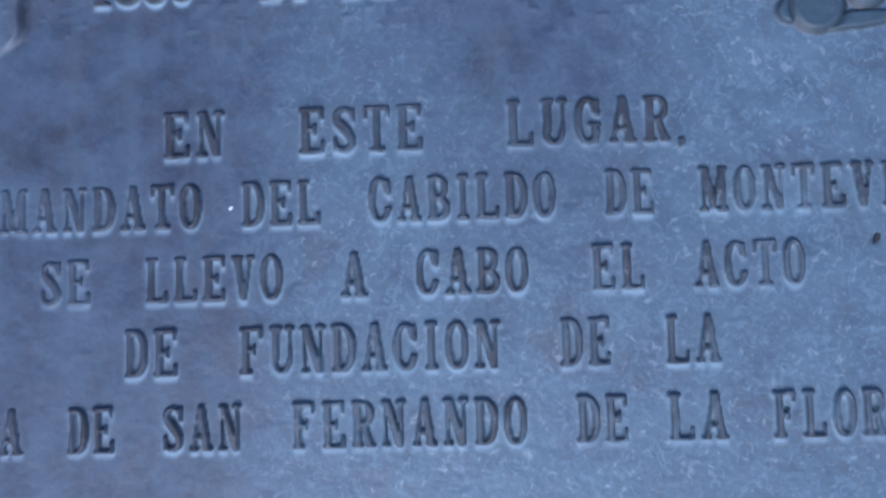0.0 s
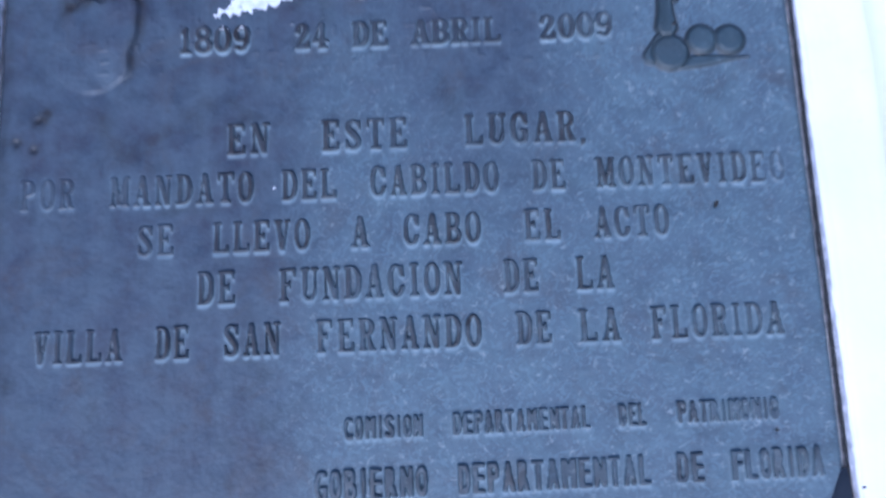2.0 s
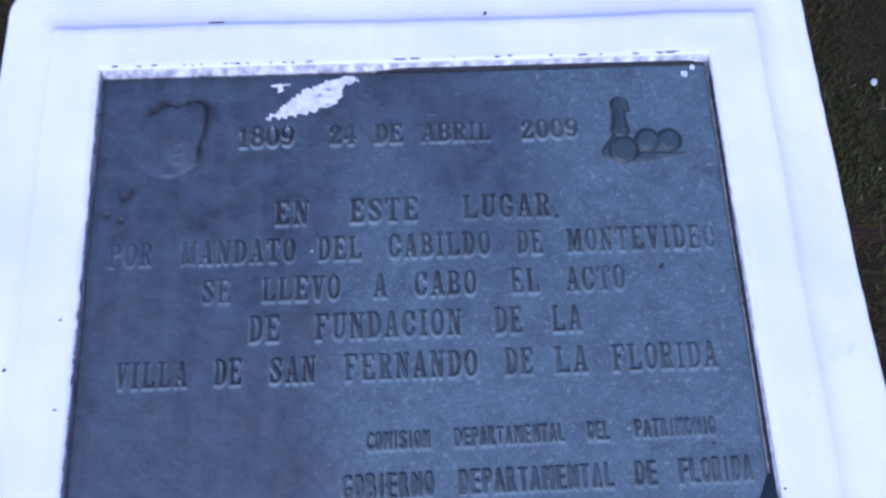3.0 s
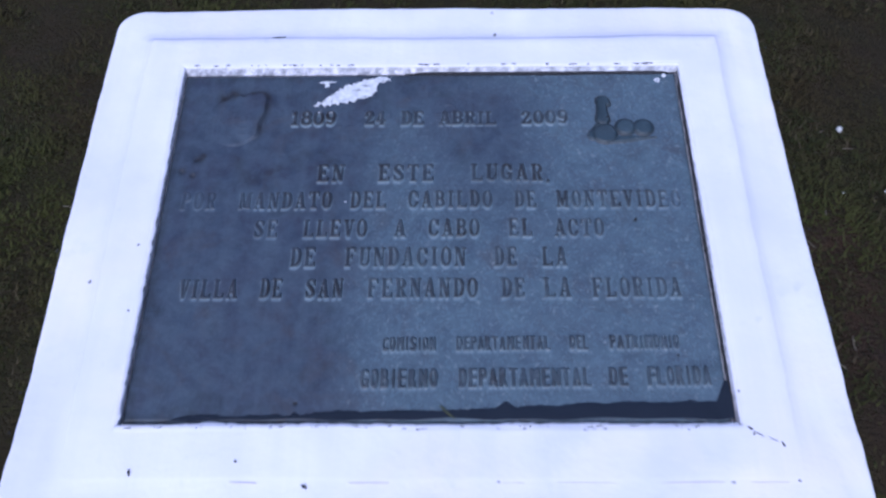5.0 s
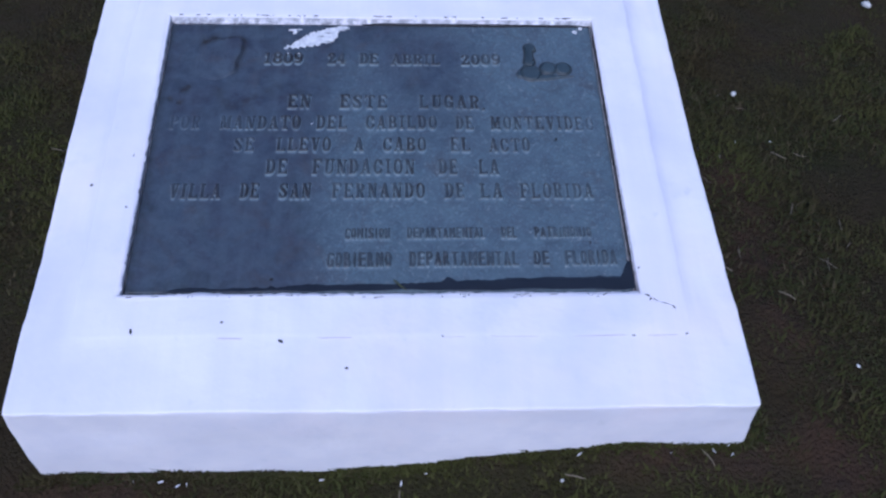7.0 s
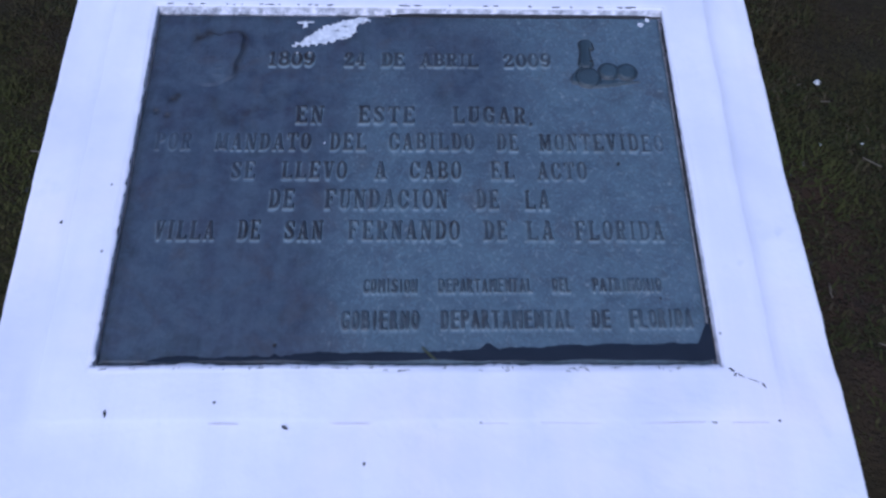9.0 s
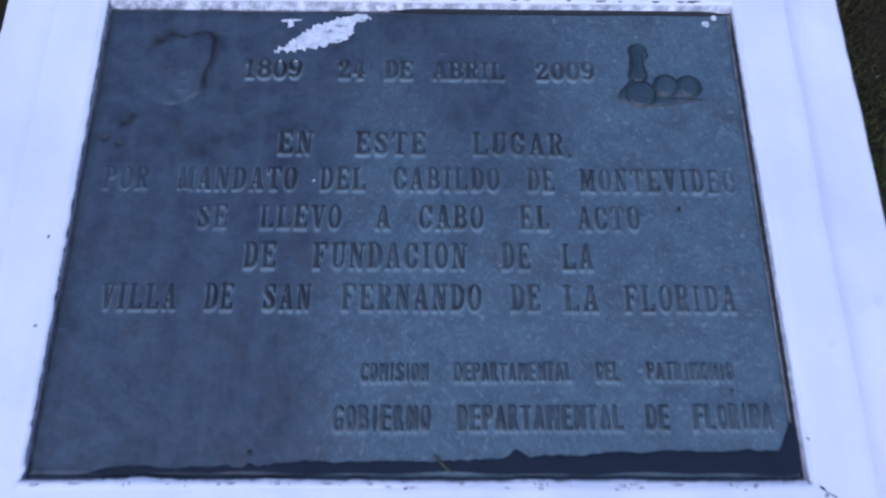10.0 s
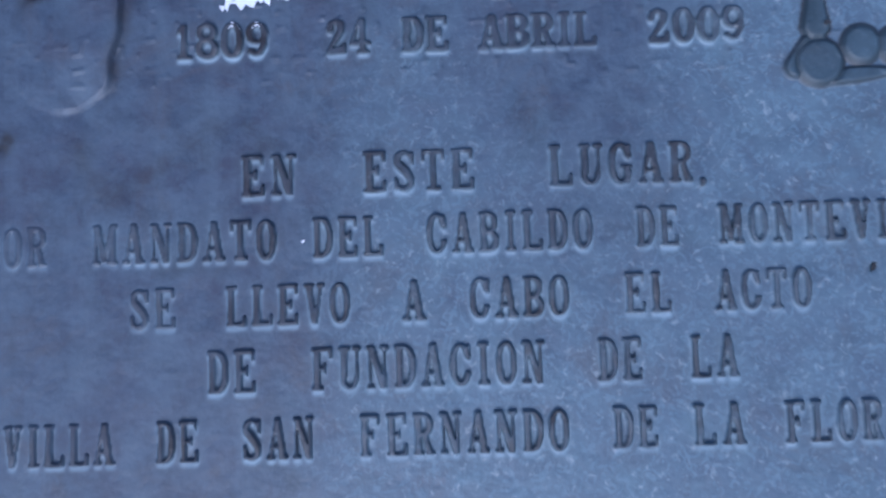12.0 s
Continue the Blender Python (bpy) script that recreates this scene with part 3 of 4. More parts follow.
def emblems(z):
    """Two raised emblems: a worn shield, and an upright form beside three discs."""
    wob = 0.004 * (lattice(GX, GY, 0.02, 41) - 0.5)
    crown = 0.036 - 0.006 * np.exp(-((GX + 0.246) / 0.007) ** 2) - 0.004 * np.exp(-((GX + 0.222) / 0.005) ** 2)
    shield = (((abs(GX + 0.226) / 0.029) ** 7 + (abs(GY - 0.380) / np.where(GY < 0.38, 0.040 - 0.010 * np.clip(abs(GX + 0.226) / 0.029, 0, 1) ** 3, crown)) ** 7) ** (1 / 7) - 1) * 0.03 + 2.2 * wob
    pan = smooth01(0.5 - shield / 0.004)
    high = smooth01((GX + 0.262) / 0.05) * smooth01((GY - 0.330) / 0.05)
    z += 0.0046 * pan * (0.1 + 0.9 * high) + 0.0014 * pan * (lattice(GX, GY, 0.016, 42) - 0.5)
    OWNER[(shield < 0) & (OWNER == 0)] = -1
    head = np.minimum(disc(0.2080, 0.4010, 0.0085), segment_distance(0.209, 0.3975, 0.2140, 0.3970) - 0.0032)
    upright = np.minimum(head, segment_distance(0.2065, 0.396, 0.2060, 0.374) - 0.0060 - 0.0025 * smooth01((0.388 - GY) / 0.016))
    shoulder = segment_distance(0.206, 0.368, 0.193, 0.350) - 0.006
    discs = np.minimum.reduce([disc(0.207, 0.3525, 0.0145), disc(0.2315, 0.362, 0.0118), disc(0.2525, 0.361, 0.0118)])
    foot = segment_distance(0.208, 0.343, 0.266, 0.347) - 0.0045 * smooth01((0.27 - GX) / 0.05)
    logo = np.minimum.reduce([upright, shoulder, discs, foot]) + 0.2 * wob
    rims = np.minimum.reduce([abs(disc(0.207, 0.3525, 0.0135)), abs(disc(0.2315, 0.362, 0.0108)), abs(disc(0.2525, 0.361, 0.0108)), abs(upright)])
    z -= 0.0015 * np.exp(-(rims / 0.0014) ** 2) * (logo < 0.001) - 0.0034 * smooth01(0.5 - logo / 0.003)
    z += 0.0010 * np.exp(-(np.hypot(GX - 0.2115, GY - 0.3745) / 0.0022) ** 2)
    OWNER[(logo < 0) & (OWNER == 0)] = -2
    # shade on the shield's top and right edges, painted as dark colour
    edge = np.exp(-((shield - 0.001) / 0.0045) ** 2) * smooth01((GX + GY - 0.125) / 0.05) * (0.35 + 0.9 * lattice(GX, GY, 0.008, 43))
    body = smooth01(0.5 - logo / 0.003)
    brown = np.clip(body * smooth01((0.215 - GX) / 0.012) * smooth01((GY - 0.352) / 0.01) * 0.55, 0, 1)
    # dark lines along the disc rims and the emblem outline
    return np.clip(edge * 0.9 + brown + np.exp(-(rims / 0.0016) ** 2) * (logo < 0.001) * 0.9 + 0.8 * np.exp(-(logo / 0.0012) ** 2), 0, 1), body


def build_plaque():
    root = new("bronze_plaque")
    root.matrix_world = PLAQUE
    tagged(root, "weathered blue-grey bronze plaque with raised lettering, set in a white plinth", "plaque")
    inscription()
    worn = 0.22 + 0.78 * smooth01((GX + 0.30) / 0.16 + 1.1 * (lattice(GX, GY, 0.06, 51) - 0.42))
    worn *= 1 - 0.80 * np.exp(-(((GX - 0.277) / 0.015) ** 2 + ((GY - 0.26) / 0.02) ** 2))
    fade = worn * (1 - 0.25 * (GY < 0.1))
    worn *= 0.65 + 0.35 * smooth01(lattice(GX, GY, 0.025, 58) * 1.7 - 0.2)
    ragged = soften(RAISED, 0.7)
    ragged = smooth01((ragged + 0.46 * (lattice(GX, GY, 0.0045, 52) - 0.5) - 0.27 + 0.19 * (GY > 0.35)) / 0.46)
    z = 0.0034 * worn * ragged
    # the first mask holds painted edge shade, brown and dark outlines of the emblems
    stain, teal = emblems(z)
    z += 0.0011 * (lattice(GX, GY, 0.085, 53) - 0.5) + 0.00035 * (lattice(GX, GY, 0.012, 54) - 0.5) + 0.00016 * (lattice(GX, GY, 0.0035, 55) - 0.5)
    # small casting pits
    rng = np.random.RandomState(8)
    for px, py, r, d in [(0.230, 0.2335, 0.0022, 0.0016), (-0.283, 0.301, 0.0028, 0.0015), (-0.270, 0.295, 0.0024, 0.0015), (-0.268, 0.318, 0.003, 0.001),
                         (-0.129, 0.020, 0.0020, 0.0012), (0.256, 0.0705, 0.0016, 0.0012)]:
        z -= d * np.exp(-((GX - px) ** 2 + (GY - py) ** 2) / r ** 2)
    dark_dots = np.zeros_like(z)
    # dark dots; the last three darken the shield's upper edge
    for px, py, r in [(-0.283, 0.301, 0.0045), (-0.270, 0.2955, 0.004), (-0.266, 0.318, 0.006), (-0.262, 0.323, 0.004), (-0.212, 0.413, 0.003), (-0.235, 0.412, 0.006), (-0.245, 0.408, 0.005)]:
        dark_dots = dark_dots + 0.9 * np.exp(-((GX - px) ** 2 + (GY - py) ** 2) / r ** 2) * (0.5 + lattice(GX, GY, 0.003, 63))
    stain = stain + 0.8 * dark_dots
    # a brown run stain beside the first words
    bent = np.minimum(segment_distance(-0.222, 0.318, -0.205, 0.284), segment_distance(-0.205, 0.284, -0.142, 0.326))
    stain = stain + 0.42 * np.exp(-(bent / 0.0075) ** 2) * (0.3 + 0.9 * lattice(GX, GY, 0.009, 64))
    rim = np.minimum.reduce([GX - X0, X1 - GX, GY - Y0, Y1 - GY])
    z -= 0.0025 * np.exp(-(rim / 0.0018) ** 2)
    fade = np.where(GY > 0.35, 1.0, fade)
    fade *= 0.70 + 0.30 * smooth01(lattice(GX, GY, 0.05, 59) * 2.0 - 0.35)
    spots = smooth01(lattice(GX, GY, 0.011, 65) * 1.3 + lattice(GX, GY, 0.004, 66) * 0.9 - 0.55)
    rubbed_shade = np.clip(ragged * (0.14 + 0.86 * fade) * (0.76 + 0.24 * spots) + stain, 0, 1)
    # broken darker band along the rim, then scattered dark spots
    darkening = smooth01(1.25 - rim / (0.004 + 0.016 * lattice(GX, GY, 0.03, 67))) * (0.3 + 0.7 * lattice(GX, GY, 0.007, 68))
    darkening = np.clip(darkening + 0.45 * smooth01((lattice(GX, GY, 0.05, 69) * 0.6 + lattice(GX, GY, 0.012, 70) * 0.4 - 0.62) / 0.2) + dark_dots, 0, 1)
    green = smooth01(0.33 + 1.9 * (GX + 0.02) / 0.6 - 0.75 * (GY - 0.24) / 0.45 + 0.55 * smooth01((GX - 0.08) / 0.15) * smooth01((GY - 0.20) / 0.15) + 0.9 * (lattice(GX, GY, 0.11, 56) - 0.5))
    green = np.clip(green + 0.9 * np.exp(-(((GX - 0.155) / 0.035) ** 2 + ((GY - 0.355) / 0.012) ** 2)), 0, 1)
    halo = soften(RAISED, 5.0) * smooth01(lattice(GX, GY, 0.03, 71) * 1.2 + lattice(GX, GY, 0.008, 72) * 0.8 - 0.6)
    green = np.clip(green + 0.7 * halo, 0, 1)
    # pale oxide round the letters' feet; their lit lower edges painted in below
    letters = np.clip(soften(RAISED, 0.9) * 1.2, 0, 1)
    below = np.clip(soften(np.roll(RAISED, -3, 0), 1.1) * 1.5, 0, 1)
    oxide_lit_edge = np.clip(0.05 + 1.0 * fade, 0, 1) * np.clip(0.35 * np.clip(soften(RAISED, 2.0) * 1.9, 0, 1) + 0.95 * below, 0, 1) * (1 - letters) * (0.35 + 0.9 * lattice(GX, GY, 0.02, 57))
    reach = np.zeros_like(OWNER, bool)
    reach[0], reach[-1], reach[:, 0], reach[:, -1] = True, True, True, True
    free, count = OWNER == 0, 0
    while reach.sum() != count:
        count = reach.sum()
        for _ in range(20):
            grow = reach.copy()
            grow[1:] |= reach[:-1]
            grow[:-1] |= reach[1:]
            grow[:, 1:] |= reach[:, :-1]
            grow[:, :-1] |= reach[:, 1:]
            reach = grow & (free | reach)
    for _ in range(40):
        hole = (OWNER == 0) & ~reach
        for dy, dx in ((1, 0), (-1, 0), (0, 1), (0, -1)):
            side = np.roll(OWNER, (dy, dx), (0, 1))
            OWNER[hole & (side != 0)] = side[hole & (side != 0)]
            hole = (OWNER == 0) & ~reach
    co = np.stack([GX, GY, z], -1).reshape(-1, 3)
    q = (np.arange(NY - 1)[:, None] * NX + np.arange(NX - 1))
    quads = np.stack([q, q + 1, q + NX + 1, q + NX], -1).reshape(-1, 4)
    own = OWNER[:-1, :-1].ravel()
    order = np.argsort(own, kind="stable")
    ids, first = np.unique(own[order], return_index=True)
    for k, group in zip(ids, np.split(order, first[1:])):
        f = quads[group]
        used, inv = np.unique(f, return_inverse=True)
        name, label = ("plate", "") if k == 0 else ("shield_emblem", "worn raised shield emblem") if k == -1 else ("disc_emblem", "raised emblem of an upright form and three discs") if k == -2 else ("letter", "")
        me = bpy.data.meshes.new(name)
        me.vertices.add(len(used))
        me.vertices.foreach_set("co", co[used].ravel())
        me.loops.add(4 * len(f))
        me.loops.foreach_set("vertex_index", inv.reshape(-1).astype(np.int32))
        me.polygons.add(len(f))
        me.polygons.foreach_set("loop_start", (np.arange(len(f)) * 4).astype(np.int32))
        me.update(calc_edges=True)
        me.polygons.foreach_set("use_smooth", [True] * len(f))
        for an, av in (("rubbed_shade", rubbed_shade), ("verdigris", green), ("oxide_lit_edge", oxide_lit_edge), ("darkening", darkening), ("teal", teal)):
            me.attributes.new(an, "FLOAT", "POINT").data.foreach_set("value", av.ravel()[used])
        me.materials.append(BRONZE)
        ob = new(name, me)
        ob.parent = root
        if label:
            tagged(ob, label)
    bm = bmesh.new()
    bmesh.ops.create_cube(bm, size=1, matrix=Matrix.Translation(((X0 + X1) / 2, (Y0 + Y1) / 2, -0.0078)) @ Matrix.Diagonal((X1 - X0, Y1 - Y0, 0.0082, 1)))
    part("edge_band", bm, BRONZE, root, smooth=False)
    return root


def splash(name, outline, z, seed, material, parent, thick=0.0008, jitter=0.0026, label="", step=0.0015):
    """A thin ragged film whose outline wavers about the given corners."""
    rng = np.random.RandomState(seed)
    p = []
    for (ax, ay), (bx, by) in zip(outline, outline[1:] + outline[:1]):
        n = max(2, int(math.hypot(bx - ax, by - ay) / step))
        for i in range(n):
            f = i / n
            s = jitter * (rng.rand() - 0.5) * 2
            l = max(math.hypot(bx - ax, by - ay), 1e-6)
            p.append((ax + (bx - ax) * f - (by - ay) / l * s, ay + (by - ay) * f + (bx - ax) / l * s))
    bm = bmesh.new()
    top = [bm.verts.new((x, y, z(x, y) if callable(z) else z)) for x, y in p]
    low = [bm.verts.new((v.co.x, v.co.y, v.co.z - thick)) for v in top]
    bm.faces.new(top)
    for i in range(len(p)):
        k = (i + 1) % len(p)
        bm.faces.new((top[i], low[i], low[k], top[k]))
    bmesh.ops.triangulate(bm, faces=[f for f in bm.faces if len(f.verts) > 4])
    bmesh.ops.recalc_face_normals(bm, faces=bm.faces)
    if parent:
        return part(name, bm, material, parent, label, smooth=False)
    me = bpy.data.meshes.new(name)
    bm.to_mesh(me)
    bm.free()
    me.materials.append(material)
    return new(name, me)


def fleck(name, x, y, z, length, width, turn, seed, material, parent=None, label="", lift=0.0006):
    """A small ragged chip or stain, long in one direction."""
    rng = np.random.RandomState(seed)
    n = 14
    out = []
    for i in range(n):
        a = 2 * math.pi * i / n
        k = 0.65 + 0.5 * rng.rand()
        u, w = 0.5 * length * k * math.cos(a), 0.5 * width * k * math.sin(a)
        out.append((x + u * math.cos(turn) - w * math.sin(turn), y + u * math.sin(turn) + w * math.cos(turn)))
    return splash(name, out, z + lift, seed, material, parent, thick=0.0012, jitter=0.0002, label=label, step=0.01)


def build_paint_marks(plaque):
    splash("paint_splash", [(-0.138, 0.396), (-0.120, 0.411), (-0.109, 0.421), (-0.090, 0.431), (-0.074, 0.438), (-0.052, 0.441), (-0.047, 0.437),
                            (-0.060, 0.430), (-0.066, 0.417), (-0.072, 0.411), (-0.088, 0.405), (-0.103, 0.400), (-0.118, 0.397)], 0.0013, 3, THIN_PAINT, plaque, label="spilt white paint")
    splash("paint_drip", [(-0.134, 0.432), (-0.125, 0.4345), (-0.115, 0.434), (-0.115, 0.4325), (-0.124, 0.4315), (-0.121, 0.426), (-0.127, 0.424), (-0.126, 0.430)],
           0.0010, 4, THIN_PAINT, plaque, jitter=0.001)
    for cx, a0, a1, seed in ((-0.1305, 20, 130, 5), (-0.1165, 30, 180, 6)):
        out = [(cx + 0.0052 * math.cos(radians(a)), 0.3790 + 0.0078 * math.sin(radians(a))) for a in range(a0, a1 + 1, 15)]
        inn = [(cx + 0.0037 * math.cos(radians(a)), 0.3790 + 0.0057 * math.sin(radians(a))) for a in range(a1, a0 - 1, -15)]
        splash("paint_drip", out + inn, 0.0026, seed, THIN_PAINT, plaque, jitter=0.0005)
    for x, y, r, seed in ((0.277, 0.4335, 0.0034, 7), (0.286, 0.4405, 0.0030, 8)):
        splash("paint_drip", [(x + r * math.cos(a), y + r * math.sin(a)) for a in np.linspace(0, 6.28, 9)[:-1]], 0.0012, seed, THIN_PAINT, plaque, jitter=0.0008)


def build_puddle():
    # level water held at the plaque's lower edge by the lip of the recess
    xs = np.linspace(-0.262, 0.3015, 240)
    top = 0.0080 + 0.0045 * smooth01((xs + 0.13) / 0.06) + 0.0095 * smooth01((xs + 0.06) / 0.34) + 0.0030 * (lattice(xs, xs * 0, 0.012, 61) - 0.5) + 0.0022 * (lattice(xs, xs * 0, 0.004, 62) - 0.5)
    top += 0.0065 * np.exp(-((xs - 0.079) / 0.006) ** 2) + 0.003 * np.exp(-((xs + 0.129) / 0.003) ** 2) + 0.022 * smooth01((xs - 0.286) / 0.013)
    top *= smooth01((xs + 0.262) / 0.03)
    v, f = [], []
    rows = 8
    for x, t in zip(xs, top):
        for k in range(rows):
            foot = min(0.0030 + 0.0016 * math.sin(x * 61) * math.sin(x * 23 + 1), t)
            y = foot + (t - foot) * k / (rows - 1)
            v.append((x, y, 0.0014 + (t - y) * 0.10 + (0 if k < rows - 1 else -0.0012)))
    for i in range(len(xs) - 1):
        for k in range(rows - 1):
            f.append((i * rows + k, (i + 1) * rows + k, (i + 1) * rows + k + 1, i * rows + k + 1))
    ob = link_mesh("puddle", v, f, WATER)
    ob.matrix_world = PLAQUE
    tagged(ob, "dark shallow rainwater lying along the lower edge of the plaque", "puddle")


def build_edges(plinth):
    z = PANEL
    label = "ragged flaking paint edge"
    seam = "dark ragged strip in the seam"
    # dark ragged strips that mark the gap between plaque and plinth
    ragged_strip(plinth, "dark_seam", ((-0.030, 0.4470), (0.303, 0.4470)), 0.0022, -0.0012, 90, NEAR_BLACK, seam)
    ragged_strip(plinth, "dark_seam", ((0.304, -0.0035), (-0.302, -0.0035)), 0.0016, z - 0.0042, 93, NEAR_BLACK, seam)
    ragged_strip(plinth, "dark_seam", ((-0.302, -0.003), (-0.302, 0.449)), 0.0013, z - 0.0042, 96, NEAR_BLACK, seam)
    ragged_strip(plinth, "dark_seam", ((0.3030, 0.449), (0.3030, -0.003)), 0.0014, z - 0.0062, 99, NEAR_BLACK, seam)
    ragged_strip(plinth, "mortar_edge", ((0.302, -0.0030), (0.060, -0.0030)), 0.0016, z - 0.0034, 103, MORTAR, "bare yellowish mortar at the lip")
    ragged_strip(plinth, "paint_edge", ((-0.302, 0.4545), (0.304, 0.4545)), 0.0016, z, 71, PAINT, label)
    ragged_strip(plinth, "paint_edge", ((0.304, -0.005), (-0.302, -0.005)), 0.0030, z, 74, PAINT, label)
    ragged_strip(plinth, "paint_edge", ((-0.302, -0.003), (-0.302, 0.4545)), 0.0026, z, 77, PAINT, label)
    ragged_strip(plinth, "paint_edge", ((0.3045, 0.4545), (0.3068, -0.003)), 0.0016, z, 80, PAINT, label)


def pebble(name, x, y, z, r, seed, material, label, category, group):
    bm = bmesh.new()
    bmesh.ops.create_icosphere(bm, subdivisions=2, radius=1)
    for v in bm.verts:
        n = noise.noise(v.co * 1.3 + Vector((seed * 3.1, 0, 0)))
        v.co = v.co * (1 + 0.35 * n)
        v.co = Vector((v.co.x * r * 1.2, v.co.y * r * 0.9, v.co.z * r * 0.65))
    me = bpy.data.meshes.new(name)
    bm.to_mesh(me)
    bm.free()
    me.polygons.foreach_set("use_smooth", [True] * len(me.polygons))
    me.materials.append(material)
    ob = new(name, me)
    ob.location, ob.rotation_euler = (x, y, z + r * 0.45), (0, 0, seed)
    return tagged(ob, label, category, group)


def on_ground(x, y):
    return float(ground_height(x, y))


build_ground()
build_grass()
plinth = build_plinth()
plaque = build_plaque()
build_edges(plinth)
build_paint_marks(plaque)
build_puddle()
leaf = fleck("grass_blade", 0.021, 0.0105, 0.0030, 0.022, 0.0022, -0.75, 77, OLIVE)
leaf.matrix_world = PLAQUE
tagged(leaf, "single dry grass blade lying in the rainwater on the plaque", "grass blade")
for i, (x, y, r) in enumerate([(0.630, 0.609, 0.0052), (0.985, 0.905, 0.009), (0.652, 0.463, 0.0016), (0.694, 0.062, 0.002),
                               (0.607, -0.033, 0.0025), (-0.046, 1.005, 0.003), (0.21, -0.175, 0.002), (0.59, 0.46, 0.0016), (-0.66, 0.36, 0.0016)]):
    pebble("pebble", x, y, on_ground(x, y) + 0.006, r, i + 1, STONE, "small pale pebble lying in the grass", "pebble", "pebbles in the grass")


def build_chips(plinth):
    front = [(-0.038, -0.098, -0.0008, 0.0036, 0.0026, 0.3), (-0.113, -0.064, -0.0008, 0.008, 0.0030, -0.5), (-0.280, -0.051, 0.0, 0.003, 0.006, 0.2),
             (-0.180, -0.040, 0.0, 0.003, 0.002, 0.2), (0.290, -0.0605, -0.0008, 0.005, 0.0011, 0.0), (0.352, -0.059, -0.0006, 0.003, 0.002, 0.0), (0.07, -0.06, -0.0006, 0.003, 0.0016, 0.0)]
    hair = [(-0.170, 0.030, -0.03), (0.090, 0.050, 0.01), (0.150, 0.060, -0.01), (0.250, 0.060, 0.02), (0.325, 0.040, 0.0), (-0.05, 0.04, 0.0)]
    for i, (x, l, a) in enumerate(hair):
        fleck("crack", x, -0.0605, PANEL - 0.0006, l, 0.0009, a, 180 + i, HAIRLINE, plinth, lift=0.0008)
    rim = [(0.314, -0.008, 0.007, 0.002, -0.5), (0.322, -0.014, 0.010, 0.0008, -0.6), (0.334, -0.019, 0.011, 0.0006, -0.4), (0.343, -0.024, 0.006, 0.002, -1.1), (0.317, -0.013, 0.004, 0.002, 0.8),
           (0.309, 0.030, 0.003, 0.002, 0.0), (-0.311, 0.120, 0.003, 0.002, 0.0), (-0.314, 0.200, 0.002, 0.003, 0.0)]
    side = [(-0.361, 0.158, PANEL - 0.0062, 0.004, 0.0028, 0.7), (0.082, 0.511, PANEL - 0.0075, 0.005, 0.003, 0.9), (-0.190, 0.506, PANEL - 0.0045, 0.018, 0.0007, 0.0)]
    marks = [(x, y, PANEL + z, l, w, a) for x, y, z, l, w, a in front] + [(x, y, PANEL, l, w, a) for x, y, l, w, a in rim] + side
    for i, (x, y, z, l, w, a) in enumerate(marks):
        fleck("crack" if l > 0.011 else "chip", x, y, z, l, w, a, 200 + i, NEAR_BLACK, plinth, lift=0.0010)
    # nicks along the arrises and along the upper rim of the recess
    rng = np.random.RandomState(17)
    for i in range(34):
        t = rng.rand()
        fleck("chip", -0.295 + 0.59 * t, 0.4548 + 0.0012 * rng.rand(), PANEL, 0.002 + 0.010 * rng.rand() ** 2, 0.0010 + 0.0008 * rng.rand(), 0.3 * (rng.rand() - 0.5), 500 + i, NEAR_BLACK, plinth, lift=0.0007)
    for i in range(40):
        t = rng.rand()
        fleck("chip", -0.295 + 0.59 * (t ** 0.7 if i % 2 else t), -0.0056 - 0.004 * rng.rand() ** 4, PANEL, 0.0012 + 0.009 * rng.rand() ** 3, 0.0006 + 0.0008 * rng.rand(), 0.3 * (rng.rand() - 0.5), 540 + i, NEAR_BLACK, plinth, lift=0.0007)
    for i in range(16):
        t = rng.rand()
        x, y, a = ((-0.4065, t * 0.55 - 0.05, 1.57), (0.4205, t * 0.55 - 0.05, 1.57), (-0.34 + 0.7 * t, 0.553, 0.0))[i % 3]
        fleck("chip", x, y, PANEL - 0.0003 - 0.0118 * float(slope(y)), 0.002 + 0.005 * rng.rand() ** 2, 0.0016, a, 400 + i, NEAR_BLACK, plinth, lift=0.0004)


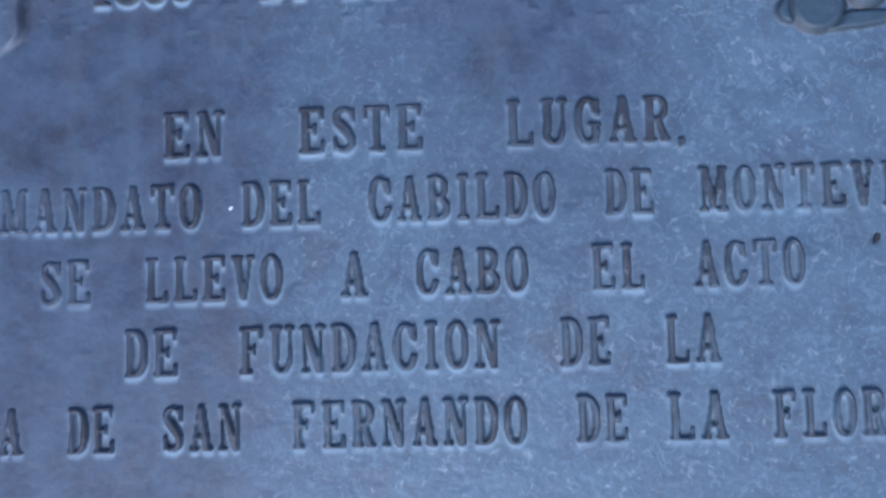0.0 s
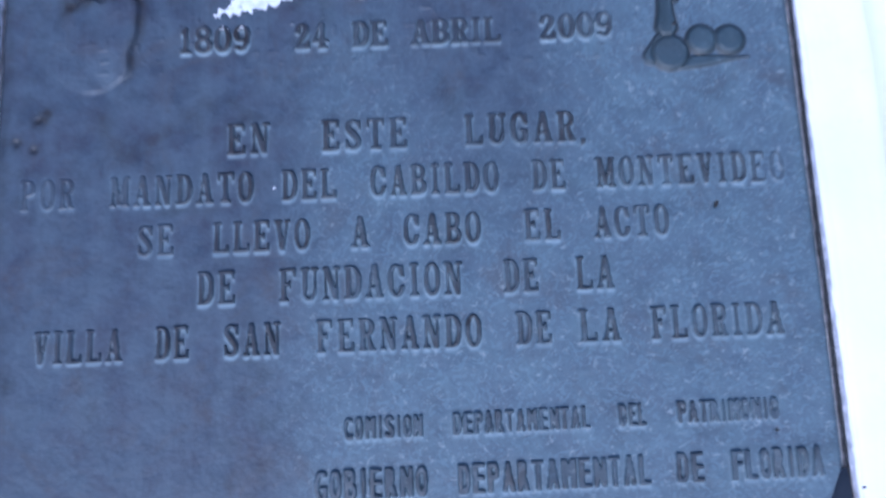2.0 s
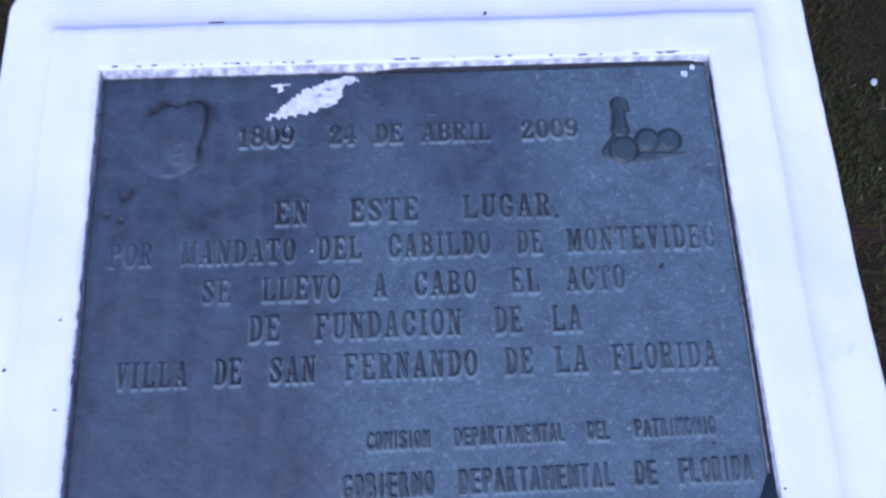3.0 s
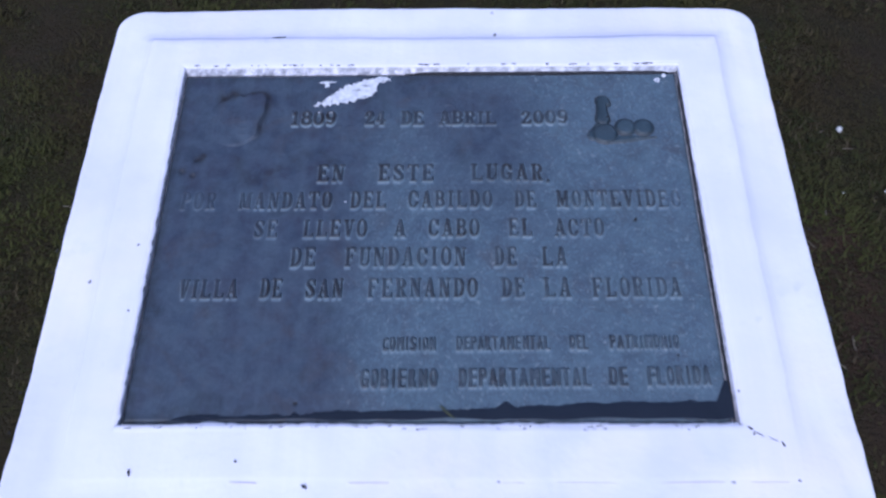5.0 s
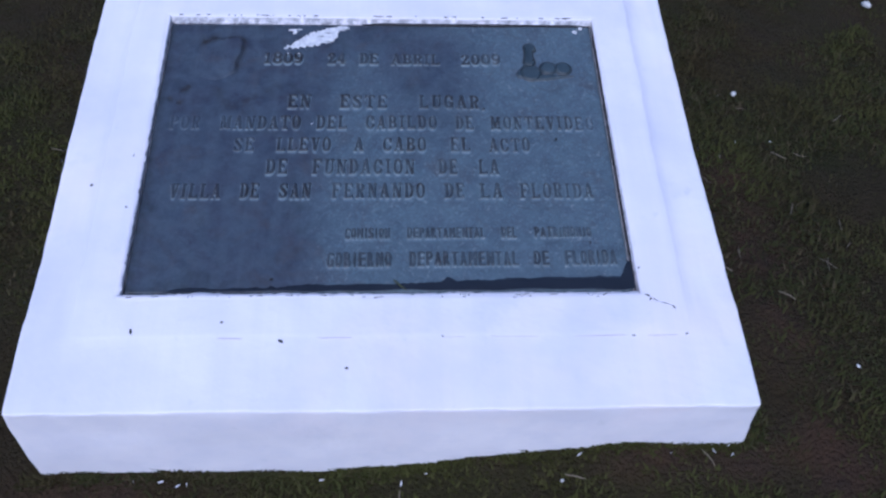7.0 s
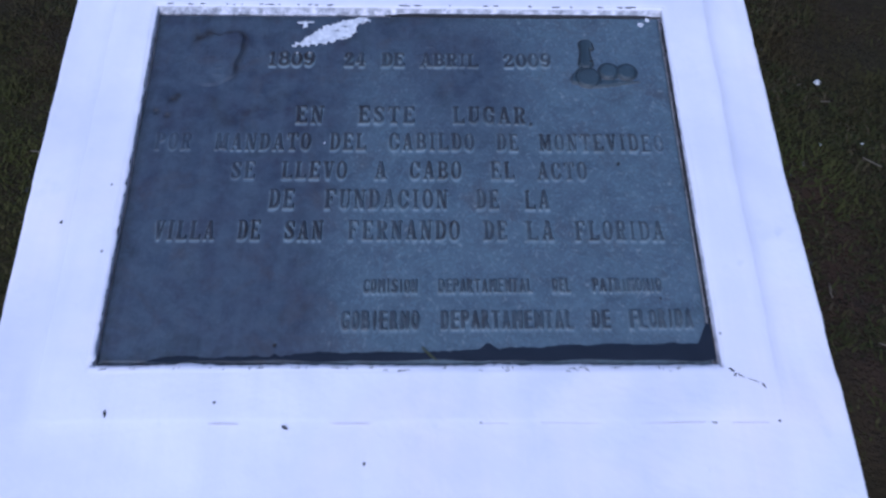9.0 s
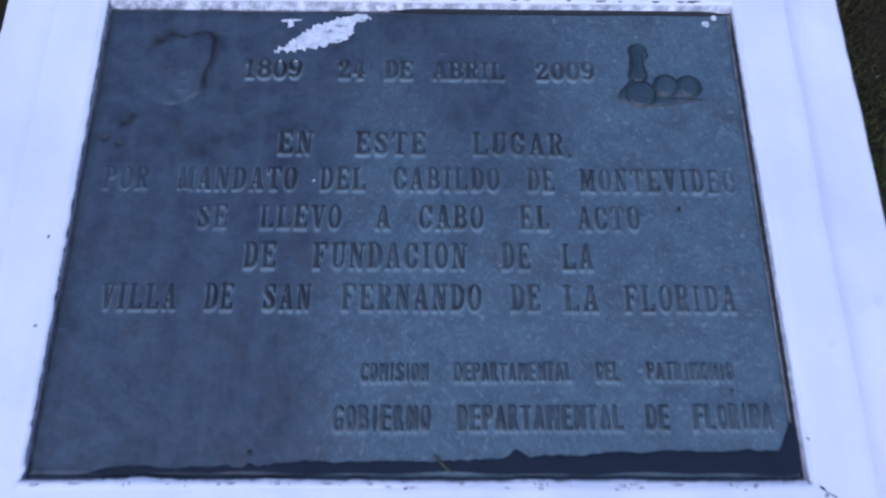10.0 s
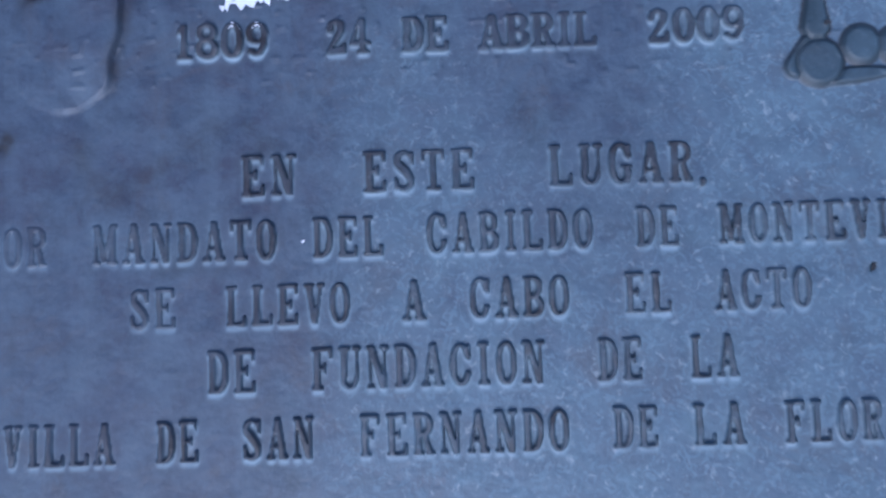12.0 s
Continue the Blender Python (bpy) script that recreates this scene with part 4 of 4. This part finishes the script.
def straw(name, x, y, length, turn, seed, material, label, category, group, width=0.0012):
    """A dry stalk lying on the ground, slightly bent."""
    rng = np.random.RandomState(seed)
    curve = bpy.data.curves.new(name, "CURVE")
    curve.dimensions, curve.bevel_depth, curve.bevel_resolution = "3D", width, 1
    sp = curve.splines.new("POLY")
    sp.points.add(5)
    bend = 0.5 * (rng.rand() - 0.5)
    for i, p in enumerate(sp.points):
        f = i / 5 - 0.5
        px, py = x + length * f * math.cos(turn + bend * f), y + length * f * math.sin(turn + bend * f)
        p.co = (px, py, on_ground(px, py) + 0.008 + 0.002 * rng.rand(), 1)
        p.radius = 1.0 - 0.7 * abs(f)
    tmp = new(name, curve)
    me = bpy.data.meshes.new_from_object(tmp.evaluated_get(bpy.context.evaluated_depsgraph_get()))
    bpy.data.objects.remove(tmp)
    bpy.data.curves.remove(curve)
    me.materials.append(material)
    return tagged(new(name, me), label, category, group)


build_chips(plinth)
# small dark spots; the fourth paints the emblem's dark hole as a flat patch
for i, (x, y, l, w, a) in enumerate([(0.230, 0.2335, 0.006, 0.003, 1.2),
                                     (-0.129, 0.020, 0.004, 0.003, 0.0), (0.2565, 0.0705, 0.0025, 0.002, 0.0), (0.2118, 0.3745, 0.0040, 0.0032, 0.4), (-0.0925, 0.259, 0.0024, 0.0014, 0.7)]):
    fleck("dark_spot" if i < 4 else "paint_drip", x, y, 0.0, l, w, a, 600 + i, NEAR_BLACK if i < 4 else THIN_PAINT, plaque, lift=0.0046 if i == 3 else 0.0012)
rng = np.random.RandomState(29)
for i in range(30):
    if i < 18:
        x, y = rng.uniform(0.47, 0.80), rng.uniform(-0.12, 0.62)
    elif i < 23:
        x, y = rng.uniform(-0.75, -0.46), rng.uniform(0.0, 0.9)
    else:
        x, y = rng.uniform(-0.4, 0.5), rng.uniform(-0.22, -0.150)
    straw("straw", x, y, rng.uniform(0.008, 0.032), rng.uniform(0, 3.14), 300 + i, STRAW, "short dry straw stalk lying in the grass", "straw", "dry stalks in the grass", rng.uniform(0.0006, 0.0011))
for i in range(12):
    x = rng.uniform(-0.30, 0.43)
    y = -0.138 - 0.015 * rng.rand()
    flake = pebble("paint_flake", x, y, on_ground(x, y) + 0.004, rng.uniform(0.0008, 0.0020), i + 40, PAINT, "white paint flake fallen on the grass beside the plinth", "paint flake", "fallen paint flakes")
    flake.scale, flake.rotation_euler = (1.7, 0.55, 0.35), (rng.uniform(-0.6, 0.6), rng.uniform(-0.6, 0.6), rng.uniform(0, 3))
